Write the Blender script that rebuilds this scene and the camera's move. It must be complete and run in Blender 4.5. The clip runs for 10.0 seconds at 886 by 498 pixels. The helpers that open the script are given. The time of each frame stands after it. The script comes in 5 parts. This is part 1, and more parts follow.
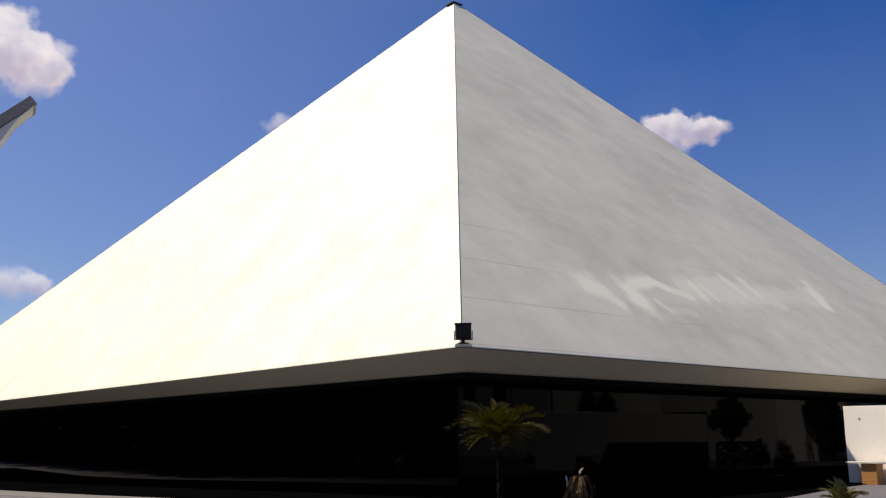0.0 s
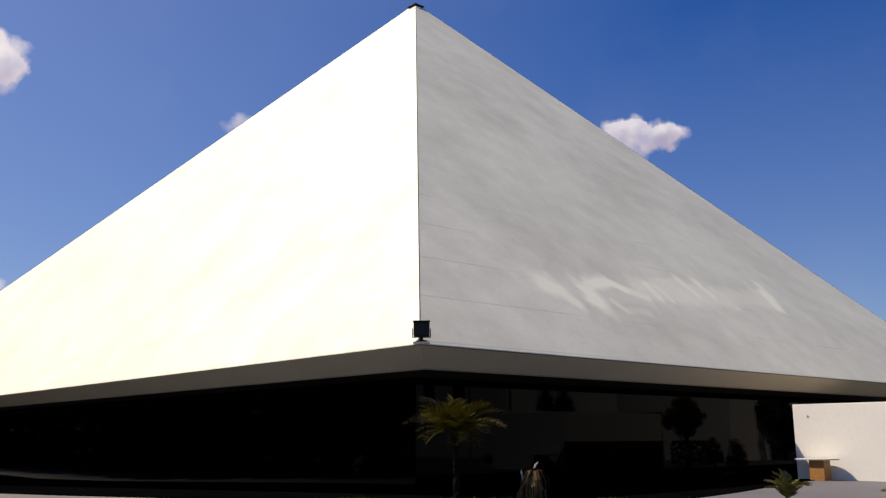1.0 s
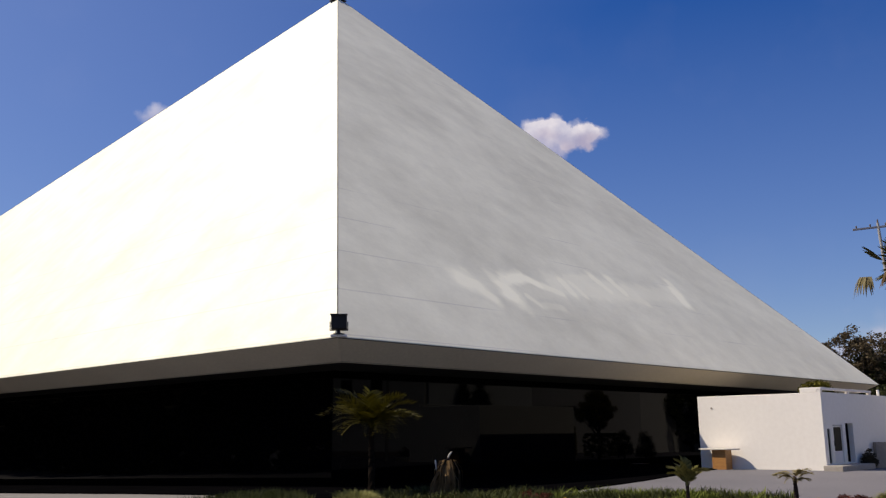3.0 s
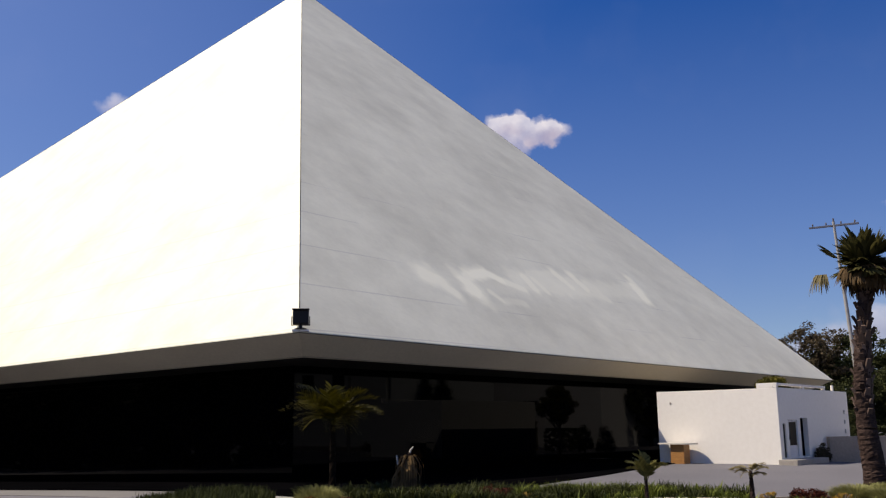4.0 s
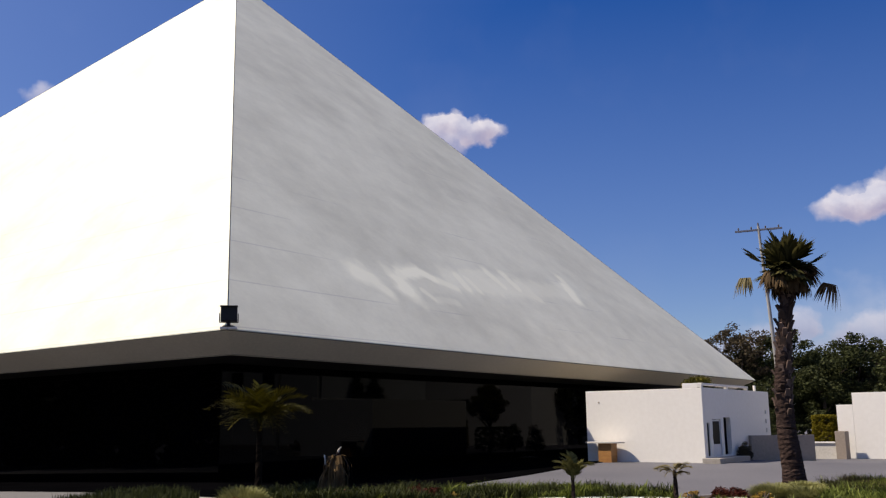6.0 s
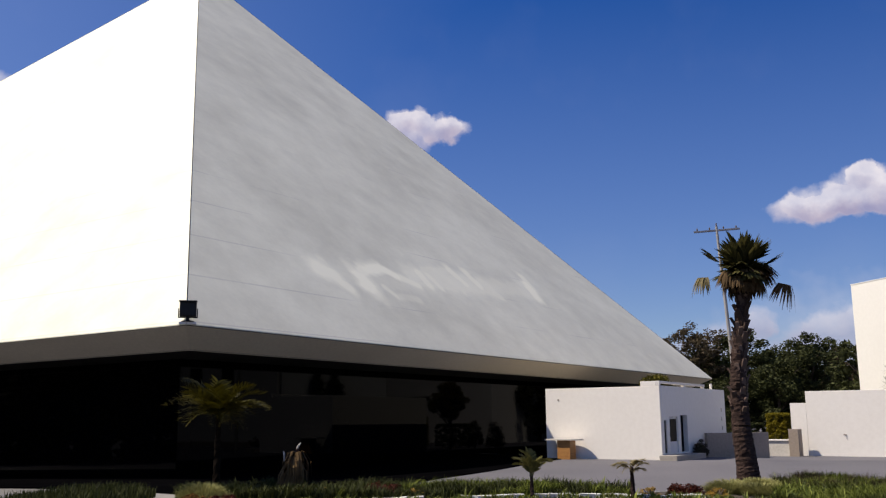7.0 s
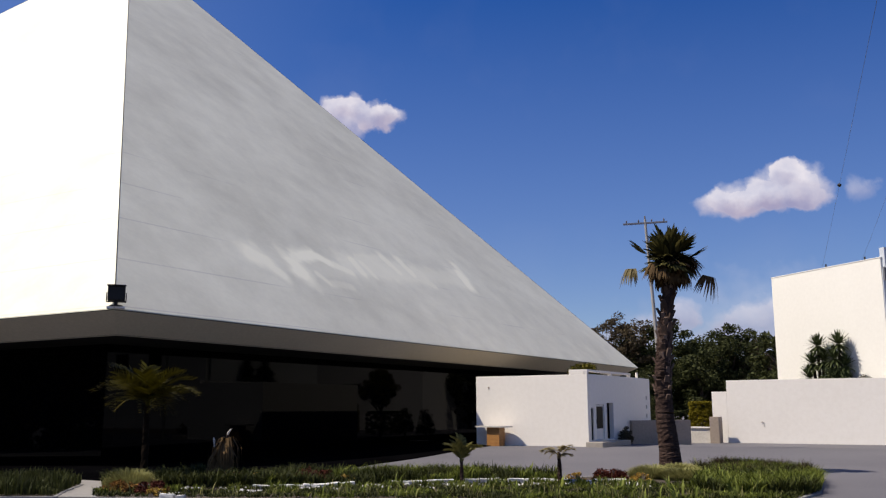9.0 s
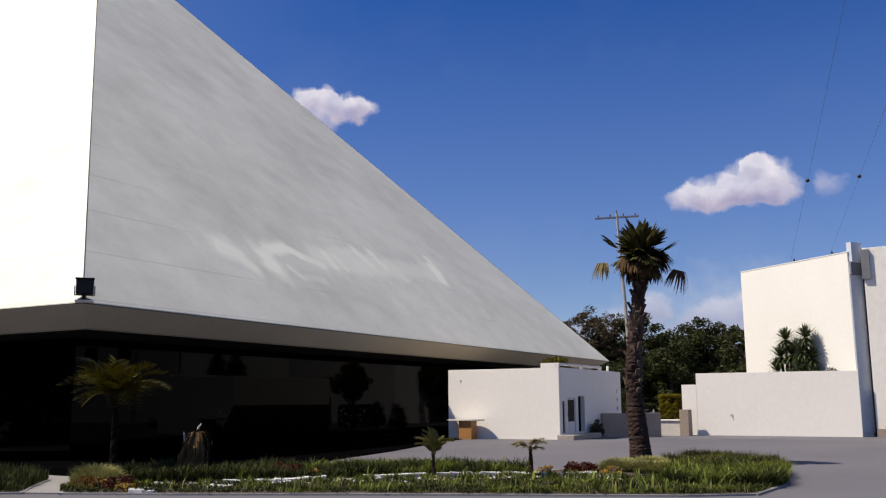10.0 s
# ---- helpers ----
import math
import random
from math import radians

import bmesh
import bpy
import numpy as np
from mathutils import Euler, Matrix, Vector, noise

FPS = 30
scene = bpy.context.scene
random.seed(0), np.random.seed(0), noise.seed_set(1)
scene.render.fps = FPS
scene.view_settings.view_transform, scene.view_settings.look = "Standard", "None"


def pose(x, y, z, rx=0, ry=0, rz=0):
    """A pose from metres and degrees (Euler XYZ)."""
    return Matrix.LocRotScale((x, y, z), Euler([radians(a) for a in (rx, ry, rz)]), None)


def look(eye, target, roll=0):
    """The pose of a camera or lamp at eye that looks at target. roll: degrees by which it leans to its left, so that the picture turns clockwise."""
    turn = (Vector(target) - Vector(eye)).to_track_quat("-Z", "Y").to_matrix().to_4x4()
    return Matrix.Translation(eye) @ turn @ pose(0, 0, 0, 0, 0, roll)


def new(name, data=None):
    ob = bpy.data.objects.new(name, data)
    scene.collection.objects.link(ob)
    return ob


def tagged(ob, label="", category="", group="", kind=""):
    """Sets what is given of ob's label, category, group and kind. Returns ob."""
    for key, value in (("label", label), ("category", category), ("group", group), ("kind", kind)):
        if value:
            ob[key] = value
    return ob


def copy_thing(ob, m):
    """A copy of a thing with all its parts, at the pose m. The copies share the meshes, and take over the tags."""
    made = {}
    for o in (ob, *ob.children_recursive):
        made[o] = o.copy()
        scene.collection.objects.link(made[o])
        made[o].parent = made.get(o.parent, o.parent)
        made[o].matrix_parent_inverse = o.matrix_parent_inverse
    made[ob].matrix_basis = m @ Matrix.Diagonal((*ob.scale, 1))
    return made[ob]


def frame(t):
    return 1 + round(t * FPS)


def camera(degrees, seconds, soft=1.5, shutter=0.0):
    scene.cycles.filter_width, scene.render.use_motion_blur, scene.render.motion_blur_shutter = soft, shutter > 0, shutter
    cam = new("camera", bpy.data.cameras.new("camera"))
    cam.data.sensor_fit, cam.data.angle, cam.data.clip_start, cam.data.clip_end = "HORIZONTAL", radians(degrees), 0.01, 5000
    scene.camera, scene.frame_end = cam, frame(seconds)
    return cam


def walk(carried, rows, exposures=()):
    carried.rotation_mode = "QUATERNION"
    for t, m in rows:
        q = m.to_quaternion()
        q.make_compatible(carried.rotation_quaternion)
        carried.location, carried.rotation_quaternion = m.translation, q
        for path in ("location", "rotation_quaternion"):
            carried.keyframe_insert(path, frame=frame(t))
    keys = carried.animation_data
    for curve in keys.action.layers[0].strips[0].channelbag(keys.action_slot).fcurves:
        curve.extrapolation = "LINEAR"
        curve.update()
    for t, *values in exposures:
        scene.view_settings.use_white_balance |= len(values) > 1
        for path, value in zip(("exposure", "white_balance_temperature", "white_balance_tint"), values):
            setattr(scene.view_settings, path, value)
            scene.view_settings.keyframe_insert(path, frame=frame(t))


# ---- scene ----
cam = camera(52.2, 10.0, soft=1.25)
EYE = 1.9
# seconds, x, y, z above EYE, yaw, pitch, roll
ROWS = [
    (0.0, 0.159, 0.395, 0.267, -38.624, 11.607, 0.035),
    (0.5, 0.128, 0.292, 0.165, -39.812, 11.694, 0.092),
    (1.0, 0.060, 0.170, 0.075, -41.122, 11.772, 0.165),
    (1.5, -0.045, 0.010, 0.005, -42.427, 11.830, 0.235),
    (2.0, -0.125, -0.129, -0.048, -43.723, 11.795, 0.342),
    (2.5, -0.137, -0.146, -0.054, -44.968, 11.667, 0.460),
    (4.0, -0.134, -0.156, -0.043, -48.566, 11.147, 0.582),
    (4.5, -0.104, -0.144, -0.029, -49.660, 11.061, 0.600),
    (5.0, -0.064, -0.133, -0.016, -50.714, 11.013, 0.571),
    (6.5, 0.028, -0.140, -0.004, -53.943, 10.923, 0.480),
    (7.0, -0.004, -0.160, -0.016, -55.240, 10.789, 0.365),
    (7.5, -0.065, -0.185, -0.032, -56.490, 10.631, 0.210),
    (8.0, -0.122, -0.207, -0.045, -57.622, 10.448, 0.144),
    (8.5, -0.161, -0.220, -0.051, -58.651, 10.237, 0.143),
    (9.0, -0.174, -0.226, -0.052, -59.584, 10.024, 0.207),
    (9.5, -0.169, -0.230, -0.043, -60.458, 9.805, 0.261),
    (10.0, -0.156, -0.226, -0.035, -61.312, 9.591, 0.337),
]
walk(cam, [(t, pose(x, y, EYE + z, 90 + pitch, roll, yaw)) for t, x, y, z, yaw, pitch, roll in ROWS],
     exposures=[(0.0, 0.1, 7600, 9.5), (2.5, 0.1, 7480, 9.5), (5.0, 0.1, 7280, 9.5), (10.0, 0.1, 7120, 9.5)])

# ---- sun and sky ----
SUN = Vector((-0.40, 0.585, 1.0)).normalized()
sun_data = bpy.data.lights.new("sun", "SUN")
sun_data.energy, sun_data.angle, sun_data.color = 5.5, radians(0.53), (1.0, 0.935, 0.86)
sun = new("sun", sun_data)
sun.matrix_world = look(SUN * 200, (0, 0, 0))

world = bpy.data.worlds.new("sky")
scene.world = world
world.use_nodes = True


def sky_nodes(nt):
    """Clear blue sky with a few fair-weather cumulus clouds, each given by azimuth, elevation and half sizes in degrees."""
    n, link = nt.nodes, nt.links
    n.clear()

    def mth(op, a, b=None, c=None, clamp=False):
        m = n.new("ShaderNodeMath")
        m.operation, m.use_clamp = op, clamp
        for i, v in enumerate((a, b, c)):
            if v is None:
                continue
            if isinstance(v, (int, float)):
                m.inputs[i].default_value = v
            else:
                link.new(v, m.inputs[i])
        return m.outputs[0]

    out = n.new("ShaderNodeOutputWorld")
    sky = n.new("ShaderNodeTexSky")
    sky.sky_type, sky.sun_disc = "NISHITA", False
    sky.sun_elevation = math.asin(SUN.z)
    sky.sun_rotation = math.atan2(SUN.x, SUN.y)
    sky.altitude, sky.air_density, sky.dust_density, sky.ozone_density = 1500, 1.0, 0.9, 2.2
    bg = n.new("ShaderNodeBackground")
    bg.inputs[1].default_value = 0.108
    hsv = n.new("ShaderNodeHueSaturation")
    hsv.inputs["Saturation"].default_value = 1.41
    hsv.inputs["Hue"].default_value = 0.520
    link.new(sky.outputs[0], hsv.inputs["Color"])
    bgc = n.new("ShaderNodeBackground")
    bgc.inputs[0].default_value = (0.80, 0.80, 0.88, 1)
    bgc.inputs[1].default_value = 0.99
    tc = n.new("ShaderNodeTexCoord")
    sep = n.new("ShaderNodeSeparateXYZ")
    link.new(tc.outputs["Generated"], sep.inputs[0])
    az = mth("MULTIPLY", mth("ARCTAN2", sep.outputs[0], sep.outputs[1]), 180 / math.pi)
    el = mth("MULTIPLY", mth("ARCSINE", sep.outputs[2]), 180 / math.pi)
    co = n.new("ShaderNodeCombineXYZ")
    link.new(az, co.inputs[0])
    link.new(el, co.inputs[1])
    # uneven air carries the cloud edges about
    swirl = n.new("ShaderNodeTexNoise")
    swirl.inputs["Scale"].default_value, swirl.inputs["Detail"].default_value, swirl.inputs["Roughness"].default_value = 0.55, 5, 0.55
    link.new(co.outputs[0], swirl.inputs["Vector"])
    drift = n.new("ShaderNodeSeparateColor")
    link.new(swirl.outputs["Color"], drift.inputs[0])
    caz = mth("ADD", az, mth("MULTIPLY", mth("SUBTRACT", drift.outputs[0], 0.5), 2.6))
    cel = mth("ADD", el, mth("MULTIPLY", mth("SUBTRACT", drift.outputs[1], 0.5), 1.7))
    big = n.new("ShaderNodeTexNoise")
    big.inputs["Scale"].default_value, big.inputs["Detail"].default_value, big.inputs["Roughness"].default_value = 0.8, 5, 0.45
    link.new(co.outputs[0], big.inputs["Vector"])
    fine = n.new("ShaderNodeTexNoise")
    fine.inputs["Scale"].default_value, fine.inputs["Detail"].default_value = 0.16, 5
    link.new(co.outputs[0], fine.inputs["Vector"])
    rag = mth("MULTIPLY", mth("SUBTRACT", big.outputs[0], 0.5), 1.0)
    total = shade = None
    # each cloud: its density, and lobes of azimuth, elevation and half sizes
    for dense, lobes in (
            (1.0, ((53.4, 18.2, 2.0, 1.4), (53.5, 19.2, 1.1, 0.9), (55.0, 18.5, 1.7, 1.0), (56.3, 18.5, 1.4, 0.8), (52.2, 18.9, 1.4, 0.9))),
            (1.0, ((76.5, 12.3, 2.0, 1.0), (78.4, 12.6, 2.2, 1.4), (80.6, 13.2, 2.1, 1.6), (82.2, 13.1, 1.9, 1.4), (80.0, 12.3, 3.3, 0.9), (81.0, 14.0, 0.9, 0.8))),
            (0.42, ((85.0, 12.7, 1.1, 1.0),)),
            (1.08, ((9.3, 21.8, 4.2, 3.2), (11.8, 22.4, 2.5, 2.0), (13.2, 20.6, 2.0, 1.8), (14.0, 21.8, 1.6, 1.5))),
            (0.75, ((12.4, 8.7, 2.6, 1.3), (14.2, 8.9, 1.3, 0.8))),
            (0.65, ((28.1, 19.1, 2.0, 0.9),)),
            (0.72, ((79.6, 5.2, 2.6, 2.4), (77.0, 4.3, 3.2, 2.2), (81.5, 5.0, 2.6, 2.0), (85.0, 4.6, 4.0, 2.2))),
            (0.68, ((74.6, 5.9, 1.5, 1.2), (73.0, 4.6, 3.2, 1.8), (69.5, 3.8, 3.5, 1.5))),
            (0.28, ((78.5, 4.0, 10.0, 6.0),)),
            (0.6, ((93.0, 6.0, 6.0, 2.2),)),
            (0.9, ((-30, 20, 9, 4),)), (0.9, ((150, 24, 10, 4),)), (0.9, ((-155, 15, 12, 5),)), (0.8, ((120, 10, 9, 3),))):
        field = lift = None
        for a0, e0, wa, we in lobes:
            u = mth("DIVIDE", mth("SUBTRACT", caz, a0), wa)
            v0 = mth("DIVIDE", mth("SUBTRACT", cel, e0), we)
            v = mth("MAXIMUM", v0, mth("MULTIPLY", v0, -0.8))
            w = mth("SUBTRACT", 1.0, mth("ADD", mth("MULTIPLY", u, u), mth("MULTIPLY", v, v)), clamp=True)
            field = w if field is None else mth("ADD", field, w)
            up = mth("MULTIPLY", w, v0)
            lift = up if lift is None else mth("ADD", lift, up)
        m = mth("MULTIPLY", mth("ADD", mth("SUBTRACT", mth("MINIMUM", field, 1.0), 0.31), mth("MULTIPLY", rag, mth("SUBTRACT", 1.5, mth("MINIMUM", field, 1.0)))), mth("MINIMUM", mth("MULTIPLY", field, 9.0), 1.0))
        m = mth("MULTIPLY", mth("SMOOTH_MIN", mth("POWER", mth("MULTIPLY", m, 1.0, clamp=True), 1.4), 0.95, 0.3), dense)
        total = m if total is None else mth("MAXIMUM", total, m)
        shade = lift if shade is None else mth("ADD", shade, lift)
    wisp = mth("MULTIPLY", mth("SUBTRACT", fine.outputs[0], 0.55, clamp=True), 0.06, clamp=True)
    total = mth("MAXIMUM", total, wisp)
    tint = n.new("ShaderNodeMix")
    tint.data_type = "RGBA"
    tint.inputs["A"].default_value, tint.inputs["B"].default_value = (0.50, 0.415, 0.53, 1), (1.0, 0.95, 1.0, 1)
    link.new(mth("ADD", mth("SUBTRACT", mth("MULTIPLY_ADD", shade, 0.8, 0.75), mth("MULTIPLY", mth("SUBTRACT", 9.0, el, clamp=False), 0.21, clamp=True)), mth("MULTIPLY", mth("SUBTRACT", big.outputs[0], 0.5), 0.16), clamp=True), tint.inputs["Factor"])
    link.new(tint.outputs["Result"], bgc.inputs[0])
    # lilac haze low over the horizon
    haze = n.new("ShaderNodeMix")
    haze.data_type = "RGBA"
    haze.inputs["B"].default_value = (1.75, 2.45, 4.9, 1)
    link.new(mth("MULTIPLY", mth("SUBTRACT", 1.0, mth("DIVIDE", el, 26.0), clamp=True), 0.50, clamp=True), haze.inputs["Factor"])
    link.new(hsv.outputs[0], haze.inputs["A"])
    # pale air towards the sun
    toward = n.new("ShaderNodeVectorMath")
    toward.operation = "DOT_PRODUCT"
    toward.inputs[1].default_value = SUN
    link.new(tc.outputs["Generated"], toward.inputs[0])
    pale_air = n.new("ShaderNodeMix")
    pale_air.data_type, pale_air.blend_type = "RGBA", "LIGHTEN"
    pale_air.inputs["B"].default_value = (3.6, 4.5, 6.6, 1)
    link.new(mth("MULTIPLY", mth("SUBTRACT", toward.outputs["Value"], 0.34, clamp=True), 0.62, clamp=True), pale_air.inputs["Factor"])
    link.new(haze.outputs["Result"], pale_air.inputs["A"])
    link.new(pale_air.outputs["Result"], bg.inputs[0])
    mix = n.new("ShaderNodeMixShader")
    link.new(total, mix.inputs[0])
    link.new(bg.outputs[0], mix.inputs[1])
    link.new(bgc.outputs[0], mix.inputs[2])
    link.new(mix.outputs[0], out.inputs[0])


sky_nodes(world.node_tree)


# ---- materials ----
def material(name, dark, light, rough=0.7, grain=12.0, blotch=0.6, bump=0.15, metal=0.0, spec=0.5, stretch=(1, 1, 1),
             island=0.0, through_light=0.0, depth=0.01):
    """A surface between two colours, mottled at two scales, with fine relief."""
    m = bpy.data.materials.new(name)
    m.use_nodes = True
    nt = m.node_tree
    n, link = nt.nodes, nt.links
    p = n["Principled BSDF"]
    p.inputs["Metallic"].default_value = metal
    p.inputs["Specular IOR Level"].default_value = 0.12 if through_light else spec
    tc = n.new("ShaderNodeTexCoord")
    mp = n.new("ShaderNodeMapping")
    mp.inputs["Scale"].default_value = stretch
    link.new(tc.outputs["Object"], mp.inputs[0])
    a, b = n.new("ShaderNodeTexNoise"), n.new("ShaderNodeTexNoise")
    for t, s, d in ((a, grain, 5), (b, blotch, 4)):
        t.inputs["Scale"].default_value, t.inputs["Detail"].default_value = s, d
        link.new(mp.outputs[0], t.inputs["Vector"])
    mix = n.new("ShaderNodeMath")
    mix.operation = "MULTIPLY_ADD"
    mix.inputs[1].default_value = 0.5
    link.new(a.outputs[0], mix.inputs[0])
    half = n.new("ShaderNodeMath")
    half.operation = "MULTIPLY"
    half.inputs[1].default_value = 0.5
    link.new(b.outputs[0], half.inputs[0])
    link.new(half.outputs[0], mix.inputs[2])
    fac = mix.outputs[0]
    if island:
        geo, obj = n.new("ShaderNodeNewGeometry"), n.new("ShaderNodeObjectInfo")
        add = n.new("ShaderNodeMath")
        add.operation = "ADD"
        link.new(geo.outputs["Random Per Island"], add.inputs[0])
        link.new(obj.outputs["Random"], add.inputs[1])
        fr = n.new("ShaderNodeMath")
        fr.operation = "FRACT"
        link.new(add.outputs[0], fr.inputs[0])
        lerp = n.new("ShaderNodeMix")
        lerp.inputs[0].default_value = island
        link.new(fac, lerp.inputs[2])
        link.new(fr.outputs[0], lerp.inputs[3])
        fac = lerp.outputs[0]
    ramp = n.new("ShaderNodeValToRGB")
    ramp.color_ramp.elements[0].position, ramp.color_ramp.elements[1].position = (0.36, 0.64) if not island else (0.2, 0.8)
    ramp.color_ramp.elements[0].color, ramp.color_ramp.elements[1].color = (*dark, 1), (*light, 1)
    link.new(fac, ramp.inputs[0])
    link.new(ramp.outputs[0], p.inputs["Base Color"])
    rr = n.new("ShaderNodeMapRange")
    rr.inputs[3].default_value, rr.inputs[4].default_value = max(0, rough - 0.08), min(1, rough + 0.08)
    link.new(b.outputs[0], rr.inputs[0])
    link.new(rr.outputs[0], p.inputs["Roughness"])
    if bump:
        bp = n.new("ShaderNodeBump")
        bp.inputs["Strength"].default_value, bp.inputs["Distance"].default_value = bump, depth
        link.new(a.outputs[0], bp.inputs["Height"])
        link.new(bp.outputs[0], p.inputs["Normal"])
    if through_light:
        tr = n.new("ShaderNodeBsdfTranslucent")
        link.new(ramp.outputs[0], tr.inputs[0])
        ms = n.new("ShaderNodeMixShader")
        ms.inputs[0].default_value = through_light
        link.new(p.outputs[0], ms.inputs[1])
        link.new(tr.outputs[0], ms.inputs[2])
        link.new(ms.outputs[0], n["Material Output"].inputs[0])
    return m


ASPHALT = material("asphalt", (0.094, 0.091, 0.101), (0.135, 0.130, 0.144), 0.9, 22, 0.18, 0.3, spec=0.3)
PAVING = material("pale paving", (0.185, 0.175, 0.165), (0.25, 0.24, 0.225), 0.85, 14, 0.4, 0.25)
WALKWAY = material("worn grey paving", (0.105, 0.098, 0.092), (0.15, 0.142, 0.134), 0.85, 14, 0.4, 0.25)
KERB = material("kerb concrete", (0.19, 0.185, 0.185), (0.27, 0.265, 0.26), 0.85, 18, 0.7, 0.3)
STEP = material("pale landing concrete", (0.27, 0.24, 0.205), (0.37, 0.335, 0.295), 0.85, 18, 0.7, 0.3)
BROWNTIP = material("brown seed heads", (0.02, 0.015, 0.008), (0.075, 0.055, 0.03), 0.85, 6, 1, 0.0, island=0.6, through_light=0.15)
HEADSHADOW = material("dark grey of the rain head and the pier's shadow", (0.13, 0.135, 0.15), (0.18, 0.185, 0.20), 0.6, 9, 0.6, 0.1)
SOIL = material("planting soil", (0.035, 0.025, 0.018), (0.075, 0.055, 0.038), 0.95, 16, 1.2, 0.6)
GRAVEL = material("white gravel", (0.42, 0.41, 0.39), (0.70, 0.69, 0.66), 0.8, 20, 1.0, 0.3, island=0.7)
EDGESTONE = material("white edging stone", (0.56, 0.55, 0.52), (0.78, 0.77, 0.73), 0.8, 14, 1.5, 0.4, island=0.5)
FASCIA = material("fascia render", (0.61, 0.54, 0.42), (0.71, 0.635, 0.50), 0.8, 9, 0.25, 0.1)
SOFFIT = material("soffit shaded near black", (0.004, 0.004, 0.005), (0.009, 0.009, 0.010), 0.8, 9, 0.4, 0.1)
SHADEPAVING = material("near-black paving with shade painted in", (0.001, 0.001, 0.0012), (0.0025, 0.0025, 0.003), 0.8, 30, 0.5, 0.02, spec=0.0)
WHITE = material("white wall render", (0.785, 0.742, 0.680), (0.835, 0.795, 0.735), 0.85, 5, 0.22, 0.05)
CREAM = material("cream wall render", (0.70, 0.685, 0.64), (0.745, 0.73, 0.685), 0.85, 5, 0.25, 0.04)
BEIGE = material("weathered beige render", (0.72, 0.69, 0.62), (0.82, 0.79, 0.72), 0.85, 3, 0.22, 0.03)
GREYWALL = material("grey render", (0.27, 0.215, 0.168), (0.345, 0.28, 0.225), 0.85, 8, 0.5, 0.25)
BLUEGREY = material("blue-grey render tinted for shade", (0.45, 0.49, 0.55), (0.53, 0.57, 0.63), 0.7, 6, 0.4, 0.1)
DARKMETAL = material("dark metal", (0.014, 0.012, 0.012), (0.030, 0.026, 0.025), 0.6, 20, 2, 0.05, spec=0.2)
LAMPGLASS = material("lamp lens", (0.012, 0.011, 0.011), (0.02, 0.018, 0.018), 0.5, 30, 3, 0.0, spec=0.25)
RECESSTONE = material("dark tone for unlit recesses", (0.02, 0.018, 0.017), (0.035, 0.03, 0.028), 0.9, 6, 0.6, 0.1)
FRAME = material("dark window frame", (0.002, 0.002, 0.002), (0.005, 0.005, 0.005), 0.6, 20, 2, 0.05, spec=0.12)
DOORPAINT = material("white door paint", (0.62, 0.60, 0.60), (0.72, 0.70, 0.69), 0.5, 14, 1, 0.05)
WOOD = material("orange-brown wood", (0.30, 0.13, 0.035), (0.44, 0.21, 0.06), 0.55, 5, 1.2, 0.2, stretch=(1, 1, 8))
SLAB = material("pale slab", (0.50, 0.46, 0.40), (0.62, 0.58, 0.52), 0.7, 12, 1, 0.15)
POLE = material("grey pole", (0.24, 0.23, 0.22), (0.40, 0.385, 0.36), 0.7, 10, 1, 0.15, stretch=(1, 1, 0.3))
WIRE = material("wire", (0.09, 0.10, 0.14), (0.13, 0.14, 0.18), 0.6, 10, 1, 0.0)
BARK = material("palm bark", (0.018, 0.011, 0.010), (0.066, 0.043, 0.035), 0.95, 9, 1.5, 0.6, spec=0.08, stretch=(1, 1, 3), depth=0.03)
# very dark brown, for the young palm's trunk and the fan palm's heart
DARKBROWN = material("very dark palm brown", (0.004, 0.003, 0.002), (0.014, 0.009, 0.006), 0.95, 9, 1.5, 0.5, spec=0.05, stretch=(1, 1, 3), depth=0.03)
LEAFBASE = material("dead leaf bases", (0.036, 0.023, 0.018), (0.17, 0.118, 0.095), 0.9, 8, 1.5, 0.4, spec=0.1, island=0.6)
TREEBARK = material("tree bark", (0.06, 0.045, 0.035), (0.13, 0.10, 0.08), 0.95, 6, 1, 0.6, stretch=(1, 1, 0.3), depth=0.03)
FAN = material("fan palm green", (0.018, 0.020, 0.006), (0.105, 0.092, 0.030), 0.6, 5, 1, 0.0, island=0.5, through_light=0.25)
DRYFAN = material("dry palm frond", (0.05, 0.031, 0.015), (0.155, 0.10, 0.048), 0.85, 6, 1, 0.0, island=0.5, through_light=0.2)
FEATHER = material("olive palm frond", (0.014, 0.013, 0.001), (0.105, 0.088, 0.006), 0.6, 5, 1, 0.0, island=0.5, through_light=0.12)
GRASS = material("grass green", (0.024, 0.037, 0.006), (0.155, 0.18, 0.030), 0.7, 3, 0.5, 0.0, island=0.65, through_light=0.25)
STRAP = material("broad strap leaf", (0.05, 0.075, 0.012), (0.24, 0.27, 0.06), 0.55, 3, 0.5, 0.0, island=0.65, through_light=0.3)
DARKGRASS = material("dark strappy grass", (0.010, 0.014, 0.004), (0.058, 0.066, 0.016), 0.7, 3, 0.5, 0.0, island=0.65, through_light=0.2)
PALEGRASS = material("pale grass", (0.12, 0.125, 0.04), (0.33, 0.31, 0.125), 0.75, 3, 0.6, 0.0, island=0.65, through_light=0.25)
DEADLEAF = material("dead brown leaf", (0.06, 0.034, 0.016), (0.20, 0.125, 0.055), 0.9, 6, 1, 0.0, island=0.6, through_light=0.15)
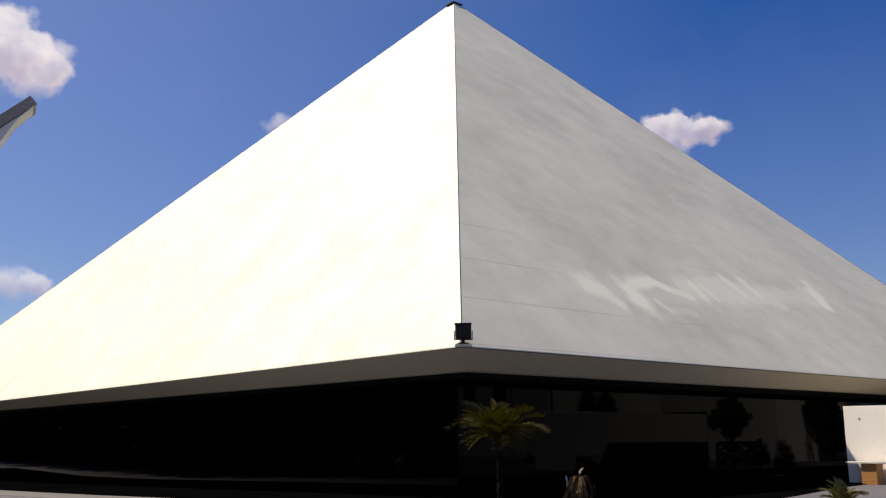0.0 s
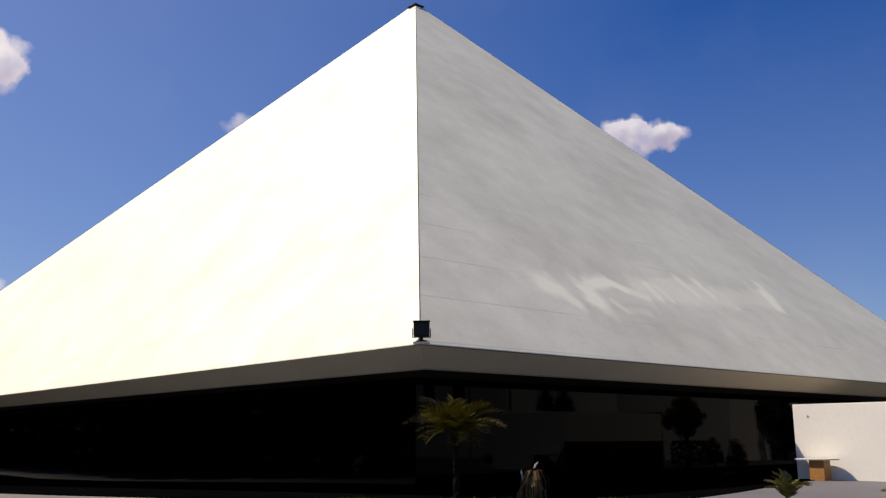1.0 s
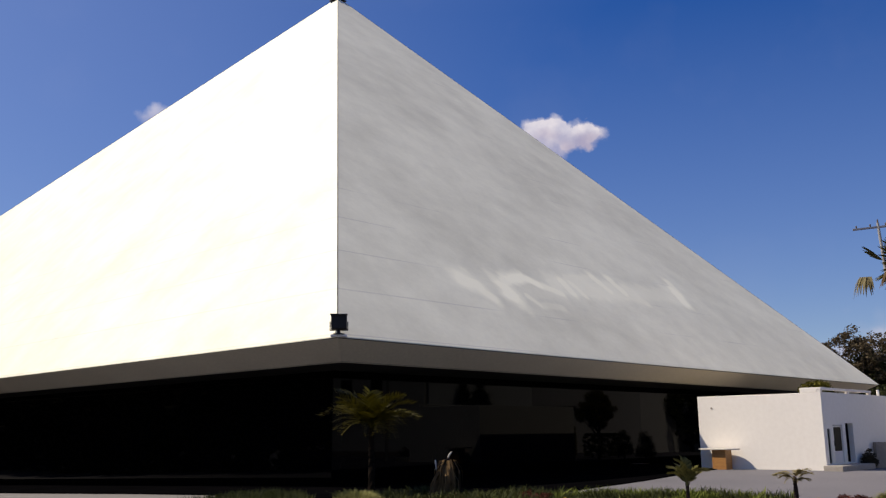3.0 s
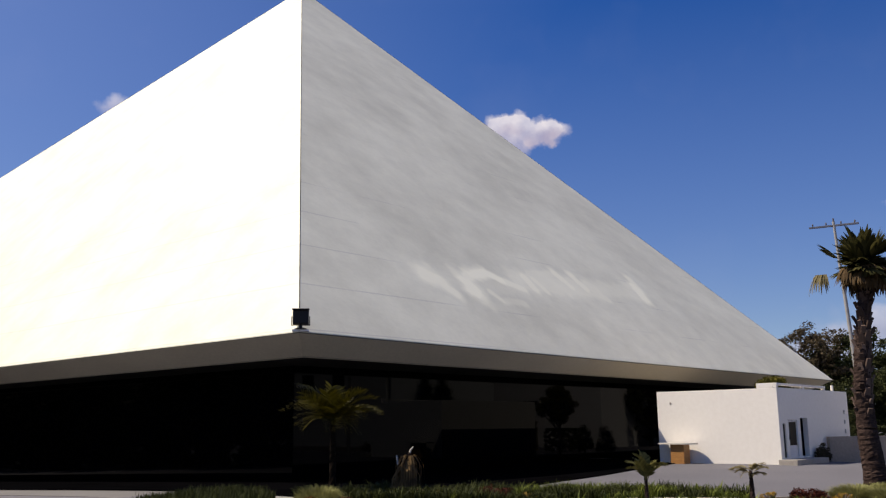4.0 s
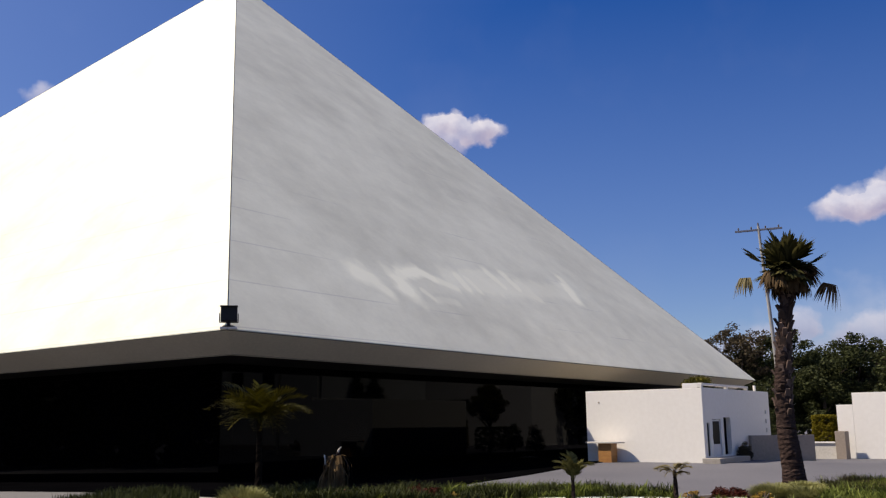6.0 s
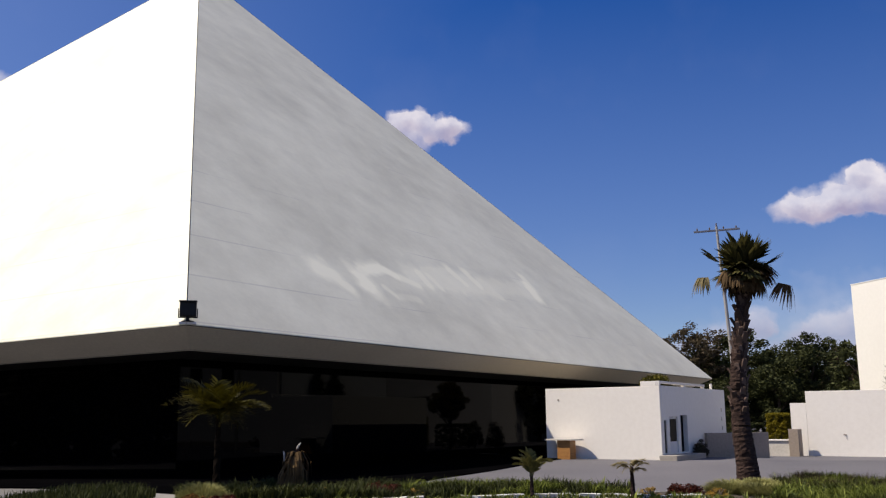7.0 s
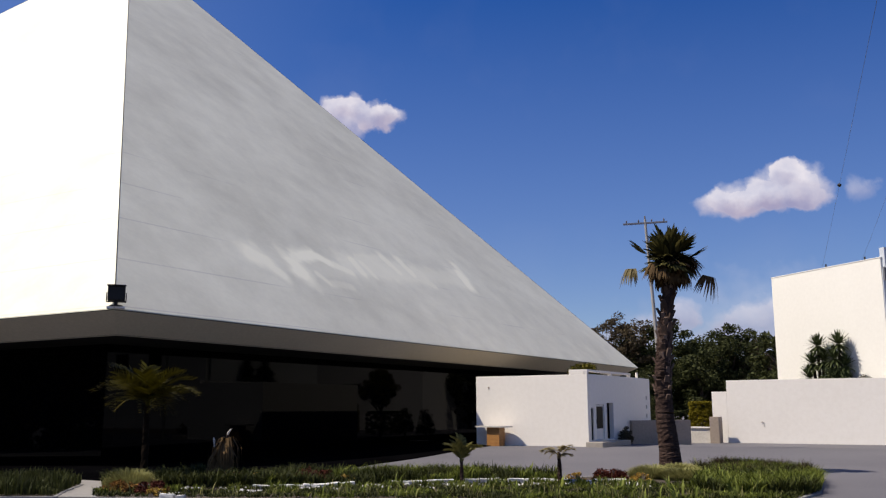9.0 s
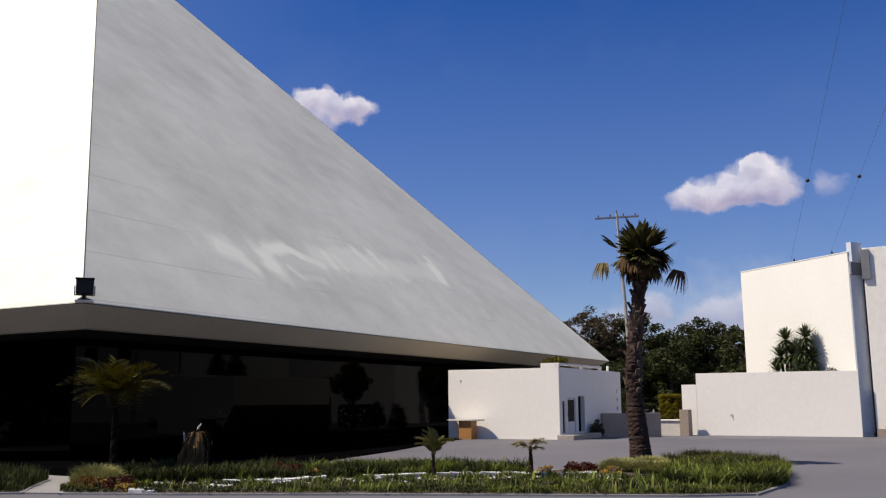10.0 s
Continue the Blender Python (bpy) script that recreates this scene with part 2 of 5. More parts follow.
REDLEAF = material("dark red leaf", (0.03, 0.006, 0.004), (0.10, 0.022, 0.012), 0.7, 6, 1, 0.0, spec=0.1, island=0.6)
ORANGELEAF = material("orange-brown leaf", (0.10, 0.045, 0.012), (0.27, 0.14, 0.035), 0.75, 6, 1, 0.0, spec=0.1, island=0.6)
YELLOWFLOWER = material("yellow flower", (0.24, 0.13, 0.010), (0.46, 0.29, 0.025), 0.7, 6, 1, 0.0, island=0.6)
TREELEAF = material("dark tree leaf", (0.018, 0.023, 0.008), (0.066, 0.074, 0.026), 0.7, 3, 0.35, 0.0, island=0.6, through_light=0.15)
# darker copy of the tree leaf, to blacken what the glass reflects
GROVELEAF = material("grove leaf darkened for the reflection", (0.012, 0.013, 0.005), (0.035, 0.036, 0.013), 0.8, 3, 0.35, 0.0, island=0.4, spec=0.1)
OLIVELEAF = material("olive leaf", (0.05, 0.048, 0.007), (0.155, 0.135, 0.02), 0.7, 4, 0.6, 0.0, island=0.6, through_light=0.2)
OLIVEFROND = material("pale olive frond", (0.05, 0.05, 0.014), (0.20, 0.18, 0.06), 0.6, 5, 1, 0.0, island=0.5, through_light=0.2)
STRAWFROND = material("straw-coloured frond", (0.10, 0.082, 0.04), (0.30, 0.25, 0.13), 0.8, 5, 1, 0.0, island=0.5, through_light=0.2)
TREELEAF2 = material("brown-green tree leaf", (0.042, 0.032, 0.020), (0.11, 0.085, 0.050), 0.75, 3, 0.35, 0.0, island=0.6, through_light=0.15)
HEDGELEAF = material("yellow-green hedge leaf", (0.12, 0.10, 0.008), (0.28, 0.225, 0.02), 0.7, 4, 0.6, 0.0, island=0.6, through_light=0.2)
YUCCALEAF = material("yucca leaf", (0.03, 0.042, 0.016), (0.09, 0.11, 0.045), 0.6, 4, 0.8, 0.0, island=0.6, through_light=0.1)


def tinted_glass():
    m = bpy.data.materials.new("dark tinted glass")
    m.use_nodes = True
    n, link = m.node_tree.nodes, m.node_tree.links
    p = n["Principled BSDF"]
    p.inputs["Base Color"].default_value = (0.001, 0.001, 0.0015, 1)
    p.inputs["Roughness"].default_value = 0.02
    p.inputs["IOR"].default_value = 1.11
    p.inputs["Specular Tint"].default_value = (0.78, 0.88, 1.0, 1)
    tc, ns, bp = n.new("ShaderNodeTexCoord"), n.new("ShaderNodeTexNoise"), n.new("ShaderNodeBump")
    ns.inputs["Scale"].default_value, ns.inputs["Detail"].default_value = 0.5, 2
    bp.inputs["Strength"].default_value, bp.inputs["Distance"].default_value = 0.06, 0.02
    link.new(tc.outputs["Object"], ns.inputs["Vector"])
    link.new(ns.outputs[0], bp.inputs["Height"])
    link.new(bp.outputs[0], p.inputs["Normal"])
    return m


GLASS = tinted_glass()


# ---- mesh helpers ----
def bm_box(bm, x0, y0, z0, x1, y1, z1, bevel=0.0):
    """A box, with its edges taken off by bevel metres."""
    r = bmesh.ops.create_cube(bm, size=1.0, matrix=Matrix.LocRotScale(((x0 + x1) / 2, (y0 + y1) / 2, (z0 + z1) / 2), None,
                              (abs(x1 - x0), abs(y1 - y0), abs(z1 - z0))))
    if bevel:
        edges = list({e for v in r["verts"] for e in v.link_edges})
        bmesh.ops.bevel(bm, geom=edges, offset=bevel, segments=2, affect="EDGES", profile=0.6)
    return bm


def box(x0, y0, z0, x1, y1, z1, bevel=0.0):
    return bm_box(bmesh.new(), x0, y0, z0, x1, y1, z1, bevel)


def bm_tube(bm, pts, radii, sides=10, cap=True):
    """A tube through pts with a radius at each."""
    rings = []
    for i, (p, r) in enumerate(zip(pts, radii)):
        p = Vector(p)
        d = Vector(pts[min(i + 1, len(pts) - 1)]) - Vector(pts[max(i - 1, 0)])
        q = d.to_track_quat("Z", "Y")
        rings.append([bm.verts.new(p + q @ Vector((r * math.cos(2 * math.pi * k / sides), r * math.sin(2 * math.pi * k / sides), 0)))
                      for k in range(sides)])
    for a, b in zip(rings, rings[1:]):
        for k in range(sides):
            bm.faces.new((a[k], a[(k + 1) % sides], b[(k + 1) % sides], b[k]))
    if cap:
        bm.faces.new(rings[0][::-1])
        bm.faces.new(rings[-1])
    return bm


def bm_prism(bm, outline, z0, z1):
    """An upright prism over an outline of (x, y), counter-clockwise."""
    lo = [bm.verts.new((x, y, z0)) for x, y in outline]
    hi = [bm.verts.new((x, y, z1)) for x, y in outline]
    bm.faces.new(lo[::-1])
    bm.faces.new(hi)
    for i in range(len(lo)):
        j = (i + 1) % len(lo)
        bm.faces.new((lo[i], lo[j], hi[j], hi[i]))
    return bm


def mesh_of(name, bm, mat, smooth=False):
    me = bpy.data.meshes.new(name)
    bmesh.ops.recalc_face_normals(bm, faces=bm.faces[:])
    bm.to_mesh(me)
    bm.free()
    me.materials.append(mat)
    if smooth:
        me.shade_smooth()
    return me


def part(name, bm, mat, parent=None, label="", smooth=False):
    """Links a bmesh as one mesh object, under a thing or a part where one is given."""
    ob = new(name, mesh_of(name, bm, mat, smooth))
    ob.parent = parent
    return tagged(ob, label)


def shared(name, me, parent, m, label=""):
    """An object of its own on a shared mesh."""
    ob = new(name, me)
    ob.parent = parent
    ob.matrix_basis = m
    return tagged(ob, label)


def thing(name, place, label, category, group="", kind=""):
    ob = new(name)
    ob.empty_display_size = 0.3
    ob.location = place
    return tagged(ob, label, category, group, kind)


def sheet(name, verts, faces, mat):
    me = bpy.data.meshes.new(name)
    me.from_pydata([tuple(v) for v in verts], [], faces)
    me.materials.append(mat)
    return me


def ease(a, b, v):
    s = min(1.0, max(0.0, (v - a) / (b - a)))
    return s * s * (3 - 2 * s)


def ground_z(x, y):
    """The lie of the ground: a slight rise towards the annex, and a fall along the pyramid's west side."""
    return 0.10 * ease(28, 38, x) - 0.16 * ease(43, 49, x) + 0.04 * ease(34, 38, x) * ease(46, 42, x) * ease(9, 13, y) * ease(24, 17, y) - 0.03 * min(70.0, max(0.0, y - 24)) * ease(34, 25, x)


# ---- ground ----
def build_ground():
    line = [-1500, -700, -350, -180, -100, -60, -40] + list(range(-30, 76, 2)) + [85, 100, 130, 180, 260, 400, 800, 1500, 2600]
    verts = [(x, y, ground_z(x, y)) for y in line for x in line]
    k = len(line)
    faces = [(j * k + i, j * k + i + 1, (j + 1) * k + i + 1, (j + 1) * k + i) for j in range(k - 1) for i in range(k - 1)]
    me = sheet("ground", verts, faces, ASPHALT)
    me.shade_smooth()
    tagged(new("ground", me), "worn grey asphalt forecourt and drive", "ground", kind="structure")


build_ground()

# ---- pyramid hall ----
X0, X1, Y0, Y1, ZE = 18.85, 69.4, 22.8, 155.0, 4.98
APEX = Vector((43.97, 53.75, 37.2))


def cladding():
    """Off-white stone cladding in long courses, streaked down the slope, with reflected sunlight painted pale on the
    south side.
    """
    m = bpy.data.materials.new("white stone cladding")
    m.use_nodes = True
    n, link = m.node_tree.nodes, m.node_tree.links
    p = n["Principled BSDF"]

    def mth(op, a, b=None, c=None, clamp=False):
        q = n.new("ShaderNodeMath")
        q.operation, q.use_clamp = op, clamp
        for i, v in enumerate((a, b, c)):
            if v is None:
                continue
            if isinstance(v, (int, float)):
                q.inputs[i].default_value = v
            else:
                link.new(v, q.inputs[i])
        return q.outputs[0]

    def noise_at(vec, scale, detail=4, rough=0.5):
        t = n.new("ShaderNodeTexNoise")
        t.inputs["Scale"].default_value, t.inputs["Detail"].default_value, t.inputs["Roughness"].default_value = scale, detail, rough
        link.new(vec, t.inputs["Vector"])
        return t.outputs[0]

    tc = n.new("ShaderNodeTexCoord")
    sep = n.new("ShaderNodeSeparateXYZ")
    shift = n.new("ShaderNodeVectorMath")
    shift.operation = "ADD"
    shift.inputs[1].default_value = ((X0 + X1) / 2, (Y0 + Y1) / 2, 0)
    link.new(tc.outputs["Object"], shift.inputs[0])
    link.new(shift.outputs[0], sep.inputs[0])
    x, y, z = sep.outputs
    # streaks lean as they run down
    lean = n.new("ShaderNodeCombineXYZ")
    link.new(mth("MULTIPLY_ADD", z, 0.55, x), lean.inputs[0])
    link.new(mth("MULTIPLY_ADD", z, 0.55, y), lean.inputs[1])
    link.new(mth("MULTIPLY", z, 0.16), lean.inputs[2])
    streak = noise_at(lean.outputs[0], 0.55, 6, 0.6)
    cloud = noise_at(tc.outputs["Object"], 0.16, 4)
    grain = noise_at(tc.outputs["Object"], 5.0, 4)
    course = mth("FRACT", mth("MULTIPLY", mth("SUBTRACT", z, 6.92), 1 / 1.88))
    # the joints are most open near the west hip and on the lowest courses
    open_joint = mth("ADD", noise_at(tc.outputs["Object"], 0.22, 3), mth("MULTIPLY", mth("MULTIPLY", mth("SUBTRACT", 32.0, x), 0.022, clamp=True), mth("LESS_THAN", z, 13.5)))
    joint = mth("MULTIPLY", mth("LESS_THAN", course, 0.03), mth("MULTIPLY", mth("SUBTRACT", open_joint, 0.52, clamp=True), 6.0, clamp=True))
    blot = noise_at(tc.outputs["Object"], 0.55, 4, 0.6)
    tone = mth("ADD", mth("MULTIPLY", streak, 0.22), mth("ADD", mth("MULTIPLY", cloud, 0.37), mth("ADD", mth("MULTIPLY", blot, 0.31), mth("MULTIPLY", grain, 0.10))))
    ramp = n.new("ShaderNodeValToRGB")
    ramp.color_ramp.elements[0].position, ramp.color_ramp.elements[1].position = 0.38, 0.60
    ramp.color_ramp.elements[0].color, ramp.color_ramp.elements[1].color = (0.635, 0.615, 0.50, 1), (0.80, 0.78, 0.64, 1)
    link.new(tone, ramp.inputs[0])
    dark = n.new("ShaderNodeMix")
    dark.data_type = "RGBA"
    dark.inputs["B"].default_value = (0.40, 0.38, 0.36, 1)
    link.new(mth("MULTIPLY", joint, 0.34), dark.inputs["Factor"])
    link.new(ramp.outputs[0], dark.inputs["A"])
    # reflected sunlight painted in short curling runs: the ends of each run (x, z), its half width and strength
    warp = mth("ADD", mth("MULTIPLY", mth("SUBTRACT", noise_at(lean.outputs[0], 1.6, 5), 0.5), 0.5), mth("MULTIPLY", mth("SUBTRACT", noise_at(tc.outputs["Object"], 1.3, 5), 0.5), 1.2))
    sun_patch = None
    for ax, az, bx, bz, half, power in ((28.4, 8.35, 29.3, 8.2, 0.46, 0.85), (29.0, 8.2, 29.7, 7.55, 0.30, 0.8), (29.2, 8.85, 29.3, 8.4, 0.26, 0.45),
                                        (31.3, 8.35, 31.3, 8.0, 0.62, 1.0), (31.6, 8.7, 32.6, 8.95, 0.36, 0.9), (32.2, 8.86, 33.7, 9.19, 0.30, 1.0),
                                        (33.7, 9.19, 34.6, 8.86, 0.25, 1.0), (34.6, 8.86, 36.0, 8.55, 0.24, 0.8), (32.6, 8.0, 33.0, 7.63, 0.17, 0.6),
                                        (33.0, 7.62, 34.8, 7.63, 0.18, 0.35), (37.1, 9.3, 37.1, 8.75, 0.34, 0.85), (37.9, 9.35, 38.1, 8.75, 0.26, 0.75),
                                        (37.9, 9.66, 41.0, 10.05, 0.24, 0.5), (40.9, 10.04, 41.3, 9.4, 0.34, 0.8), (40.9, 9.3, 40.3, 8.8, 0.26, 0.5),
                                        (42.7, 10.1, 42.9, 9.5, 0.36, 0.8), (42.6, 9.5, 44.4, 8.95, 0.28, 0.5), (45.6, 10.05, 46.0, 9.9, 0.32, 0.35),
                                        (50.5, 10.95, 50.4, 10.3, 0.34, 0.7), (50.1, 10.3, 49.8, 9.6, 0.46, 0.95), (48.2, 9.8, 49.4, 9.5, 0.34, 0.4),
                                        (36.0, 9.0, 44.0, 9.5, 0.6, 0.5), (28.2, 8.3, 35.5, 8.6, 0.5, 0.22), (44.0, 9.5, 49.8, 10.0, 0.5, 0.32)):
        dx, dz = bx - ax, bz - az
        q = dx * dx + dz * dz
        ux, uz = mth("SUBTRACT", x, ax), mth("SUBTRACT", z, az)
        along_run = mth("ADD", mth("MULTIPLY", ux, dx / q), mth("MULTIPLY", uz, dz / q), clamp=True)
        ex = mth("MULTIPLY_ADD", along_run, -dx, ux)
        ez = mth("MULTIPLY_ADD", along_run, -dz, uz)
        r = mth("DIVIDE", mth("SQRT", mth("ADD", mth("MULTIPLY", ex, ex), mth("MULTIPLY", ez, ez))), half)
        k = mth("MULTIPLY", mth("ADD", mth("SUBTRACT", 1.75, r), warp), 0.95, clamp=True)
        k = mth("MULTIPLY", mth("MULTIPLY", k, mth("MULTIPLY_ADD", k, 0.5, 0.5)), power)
        sun_patch = k if sun_patch is None else mth("MAXIMUM", sun_patch, k)
    sun_patch = mth("MULTIPLY", sun_patch, mth("LESS_THAN", y, 33.0))
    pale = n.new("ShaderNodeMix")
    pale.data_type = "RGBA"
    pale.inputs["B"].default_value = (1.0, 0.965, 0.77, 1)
    link.new(sun_patch, pale.inputs["Factor"])
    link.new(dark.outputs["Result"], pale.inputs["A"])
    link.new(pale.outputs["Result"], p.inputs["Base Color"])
    p.inputs["Roughness"].default_value = 0.55
    p.inputs["Specular IOR Level"].default_value = 0.35
    bp = n.new("ShaderNodeBump")
    bp.inputs["Strength"].default_value, bp.inputs["Distance"].default_value = 0.25, 0.06
    link.new(mth("SUBTRACT", mth("ADD", streak, mth("MULTIPLY", grain, 0.4)), mth("MULTIPLY", joint, 0.3)), bp.inputs["Height"])
    link.new(bp.outputs[0], p.inputs["Normal"])
    return m


CLADDING = cladding()
SEAM = material("dark tone of hip joints and gap shade", (0.02, 0.018, 0.017), (0.04, 0.037, 0.034), 0.85, 10, 1, 0.0, spec=0.1)


def build_pyramid():
    hall = thing("pyramid_hall", ((X0 + X1) / 2, (Y0 + Y1) / 2, 0),
                 "huge white stone-clad pyramid hall with a dark glazed base", "building")
    inv = Matrix.Translation(-hall.location)

    def put(name, bm, mat, label="", parent=hall, smooth=False):
        if parent is hall:
            bmesh.ops.transform(bm, matrix=inv, verts=bm.verts[:])
        return part(name, bm, mat, parent, label, smooth)

    corners = [Vector((X0, Y0, ZE)), Vector((X1, Y0, ZE)), Vector((X1, Y1, ZE)), Vector((X0, Y1, ZE))]
    centre = Vector(((X0 + X1) / 2, (Y0 + Y1) / 2, 0))
    for i, side in enumerate(("south", "east", "north", "west")):
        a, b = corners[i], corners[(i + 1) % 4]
        bm = bmesh.new()
        # one thick slope of cladding, cut back a little along the hips
        rim = (a, b, APEX.lerp(b, 0.009), APEX.lerp(a, 0.009))
        v = [bm.verts.new(p) for p in rim]
        bm.faces.new(v)
        low = [bm.verts.new(p + Vector((0, 0, -0.035))) for p in rim]
        bm.faces.new(low[::-1])
        for k in range(4):
            bm.faces.new((v[k], low[k], low[(k + 1) % 4], v[(k + 1) % 4]))
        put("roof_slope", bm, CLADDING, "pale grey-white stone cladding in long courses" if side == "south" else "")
        # inward-leaning fascia band under the eave
        inn = [Vector((X0 + 1.25, Y0 + 1.25, ZE - 0.72)), Vector((X1 - 1.25, Y0 + 1.25, ZE - 0.72)),
               Vector((X1 - 1.25, Y1 - 1.25, ZE - 0.72)), Vector((X0 + 1.25, Y1 - 1.25, ZE - 0.72))]
        out = [c + (centre - c).normalized() * 0.06 for c in corners]
        for o in out:
            o.z = ZE - 0.056
        bm = bmesh.new()
        q = [bm.verts.new(p) for p in (out[i], inn[i], inn[(i + 1) % 4], out[(i + 1) % 4])]
        r = [bm.verts.new(v.co + Vector((0, 0, 0.010)) + (centre - v.co).normalized() * 0.10) for v in q]
        bm.faces.new(q)
        bm.faces.new(r[::-1])
        for k in range(4):
            bm.faces.new((q[k], r[k], r[(k + 1) % 4], q[(k + 1) % 4]))
        # dark strip, the shade between cladding and fascia put into its colour
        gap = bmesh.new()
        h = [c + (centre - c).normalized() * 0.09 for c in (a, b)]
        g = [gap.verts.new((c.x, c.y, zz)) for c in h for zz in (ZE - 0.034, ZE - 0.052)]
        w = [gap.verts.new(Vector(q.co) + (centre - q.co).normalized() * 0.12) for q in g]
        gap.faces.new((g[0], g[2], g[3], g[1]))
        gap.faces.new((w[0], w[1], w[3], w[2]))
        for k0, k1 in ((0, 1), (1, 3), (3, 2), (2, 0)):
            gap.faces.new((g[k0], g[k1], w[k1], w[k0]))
        put("shade_strip", gap, SEAM)
        put("fascia", bm, FASCIA, "grey-brown rendered fascia leaning inwards")
        # dark sealant line on each hip
        bm = bmesh.new()
        sink = (centre - a).normalized() * 0.012
        bm_tube(bm, [a + sink, APEX.lerp(a, 0.01) + sink], [0.016, 0.016], 8)
        put("hip_joint", bm, SEAM)
    # soffit, with the eave's shade put into its near-black colour
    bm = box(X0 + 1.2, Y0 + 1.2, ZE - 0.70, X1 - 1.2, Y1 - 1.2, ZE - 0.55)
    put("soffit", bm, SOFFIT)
    # flat apex cap over the cut tip
    bm = bmesh.new()
    for w, z0, z1 in ((0.52, -0.36, -0.29), (0.30, -0.29, -0.24)):
        bm_box(bm, APEX.x - w, APEX.y - w, APEX.z + z0, APEX.x + w, APEX.y + w, APEX.z + z1, 0.02)
    put("apex_cap", bm, DARKMETAL, "small dark metal cap")
    # glazing of the base: panes between slim dark mullions, set back under the eave
    gx0, gy0, gx1, gy1 = 22.7, 27.7, 65.0, 151.0
    for name, a, b, low in (("glass_wall_south", (gx0, gy0), (gx1, gy0), -0.2), ("glass_wall_west", (gx0, gy0), (gx0, gy1), -2.6)):
        span = math.hypot(b[0] - a[0], b[1] - a[1])
        count = round(span / 3.0)
        w = span / count
        wall = thing(name, (0, 0, 0), "", "")
        wall.parent, wall.location = hall, Vector((a[0], a[1], 0)) - hall.location
        wall.rotation_euler = (0, 0, math.atan2(b[1] - a[1], b[0] - a[0]))
        pane = mesh_of("pane", box(0.0015, -0.012, low, w - 0.0015, 0.012, ZE - 0.70), GLASS)
        mull = mesh_of("mullion", box(-0.03, -0.012, low, 0.03, 0.02, ZE - 0.70, 0.006), FRAME)
        for k in range(count):
            shared("pane", pane, wall, pose(k * w, 0, 0))
            if k:
                shared("mullion", mull, wall, pose(k * w, 0.04 if low > -1 else -0.04, 0))
    # solid box whose dark colour stands in for the unlit interior
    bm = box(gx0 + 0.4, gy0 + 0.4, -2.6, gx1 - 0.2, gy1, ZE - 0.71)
    put("core", bm, RECESSTONE, "solid dark box standing in for the unlit interior")
    return hall


build_pyramid()


def build_terrace():
    """Near-black strip added along the west side of the hall, its colour standing in for shade."""
    bm = bmesh.new()
    rows = []
    ys = [19.0, 21, 23.5, 26, 30, 36, 44, 54, 66, 80, 100, 130]
    def edge(y):
        return float(np.interp(y, [20, 30, 47, 62, 130], [16.2, 16.1, 14.75, 14.5, 13.0]))

    for y in ys:
        z = ground_z(16.2, y) + 0.06
        rows.append([bm.verts.new((x, y, zz)) for x, zz in ((edge(y), z - 0.3), (edge(y), z), (22.7, z), (22.7, z - 0.3))])
    for a, b in zip(rows, rows[1:]):
        for k in range(3):
            bm.faces.new((a[k], a[k + 1], b[k + 1], b[k]))
    bm.faces.new(rows[0])
    tagged(part("terrace", bm, SHADEPAVING), "near-black strip added beside the hall, shade put into its colour", "terrace", kind="structure")
    # south strip: eave shade painted near black, front edge along the shadow line
    bm = bmesh.new()
    for stations, back in (((17.6, 19.4, 22.70), 18.98), ((22.72, 24, 26, 28, 30, 32, 34, 36, 38, 42, 48, 56, 66), 27.68)):
        rows = []
        for x in stations:
            front = float(np.interp(x, [17.6, 19.4, 22.7, 26, 30, 34, 37, 66], [18.6, 17.0, 16.9, 17.75, 18.45, 19.2, 19.7, 20.1]))
            rows.append([bm.verts.new((x, y, ground_z(x, y) + zz)) for y, zz in ((front, -0.2), (front, 0.03), (min(22.0, back - 0.2), 0.03), (min(24.0, back - 0.1), 0.04), (min(26.0, back - 0.05), 0.04), (back, 0.03), (back, -0.2))])
        for a, b in zip(rows, rows[1:]):
            for k in range(6):
                bm.faces.new((a[k], a[k + 1], b[k + 1], b[k]))
        bm.faces.new(rows[0])
        bm.faces.new(rows[-1])
    tagged(part("apron", bm, SHADEPAVING), "near-black paving with the south eave's shade in its colour", "paving", kind="structure")
    # pale walk in front of it
    bm = bmesh.new()
    rows = []
    for y in [22.5] + ys[3:]:
        rows.append([bm.verts.new((x, y, ground_z(14, y) + zz)) for x, zz in ((edge(y) - 2.6, -0.3), (edge(y) - 2.6, 0.02), (edge(y) - 0.02, 0.02), (edge(y) - 0.02, -0.3))])
    for a, b in zip(rows, rows[1:]):
        for k in range(3):
            bm.faces.new((a[k], a[k + 1], b[k + 1], b[k]))
    bm.faces.new(rows[0])
    tagged(part("pavement_west", bm, WALKWAY), "worn grey concrete walk along the hall", "pavement", kind="structure")


build_terrace()


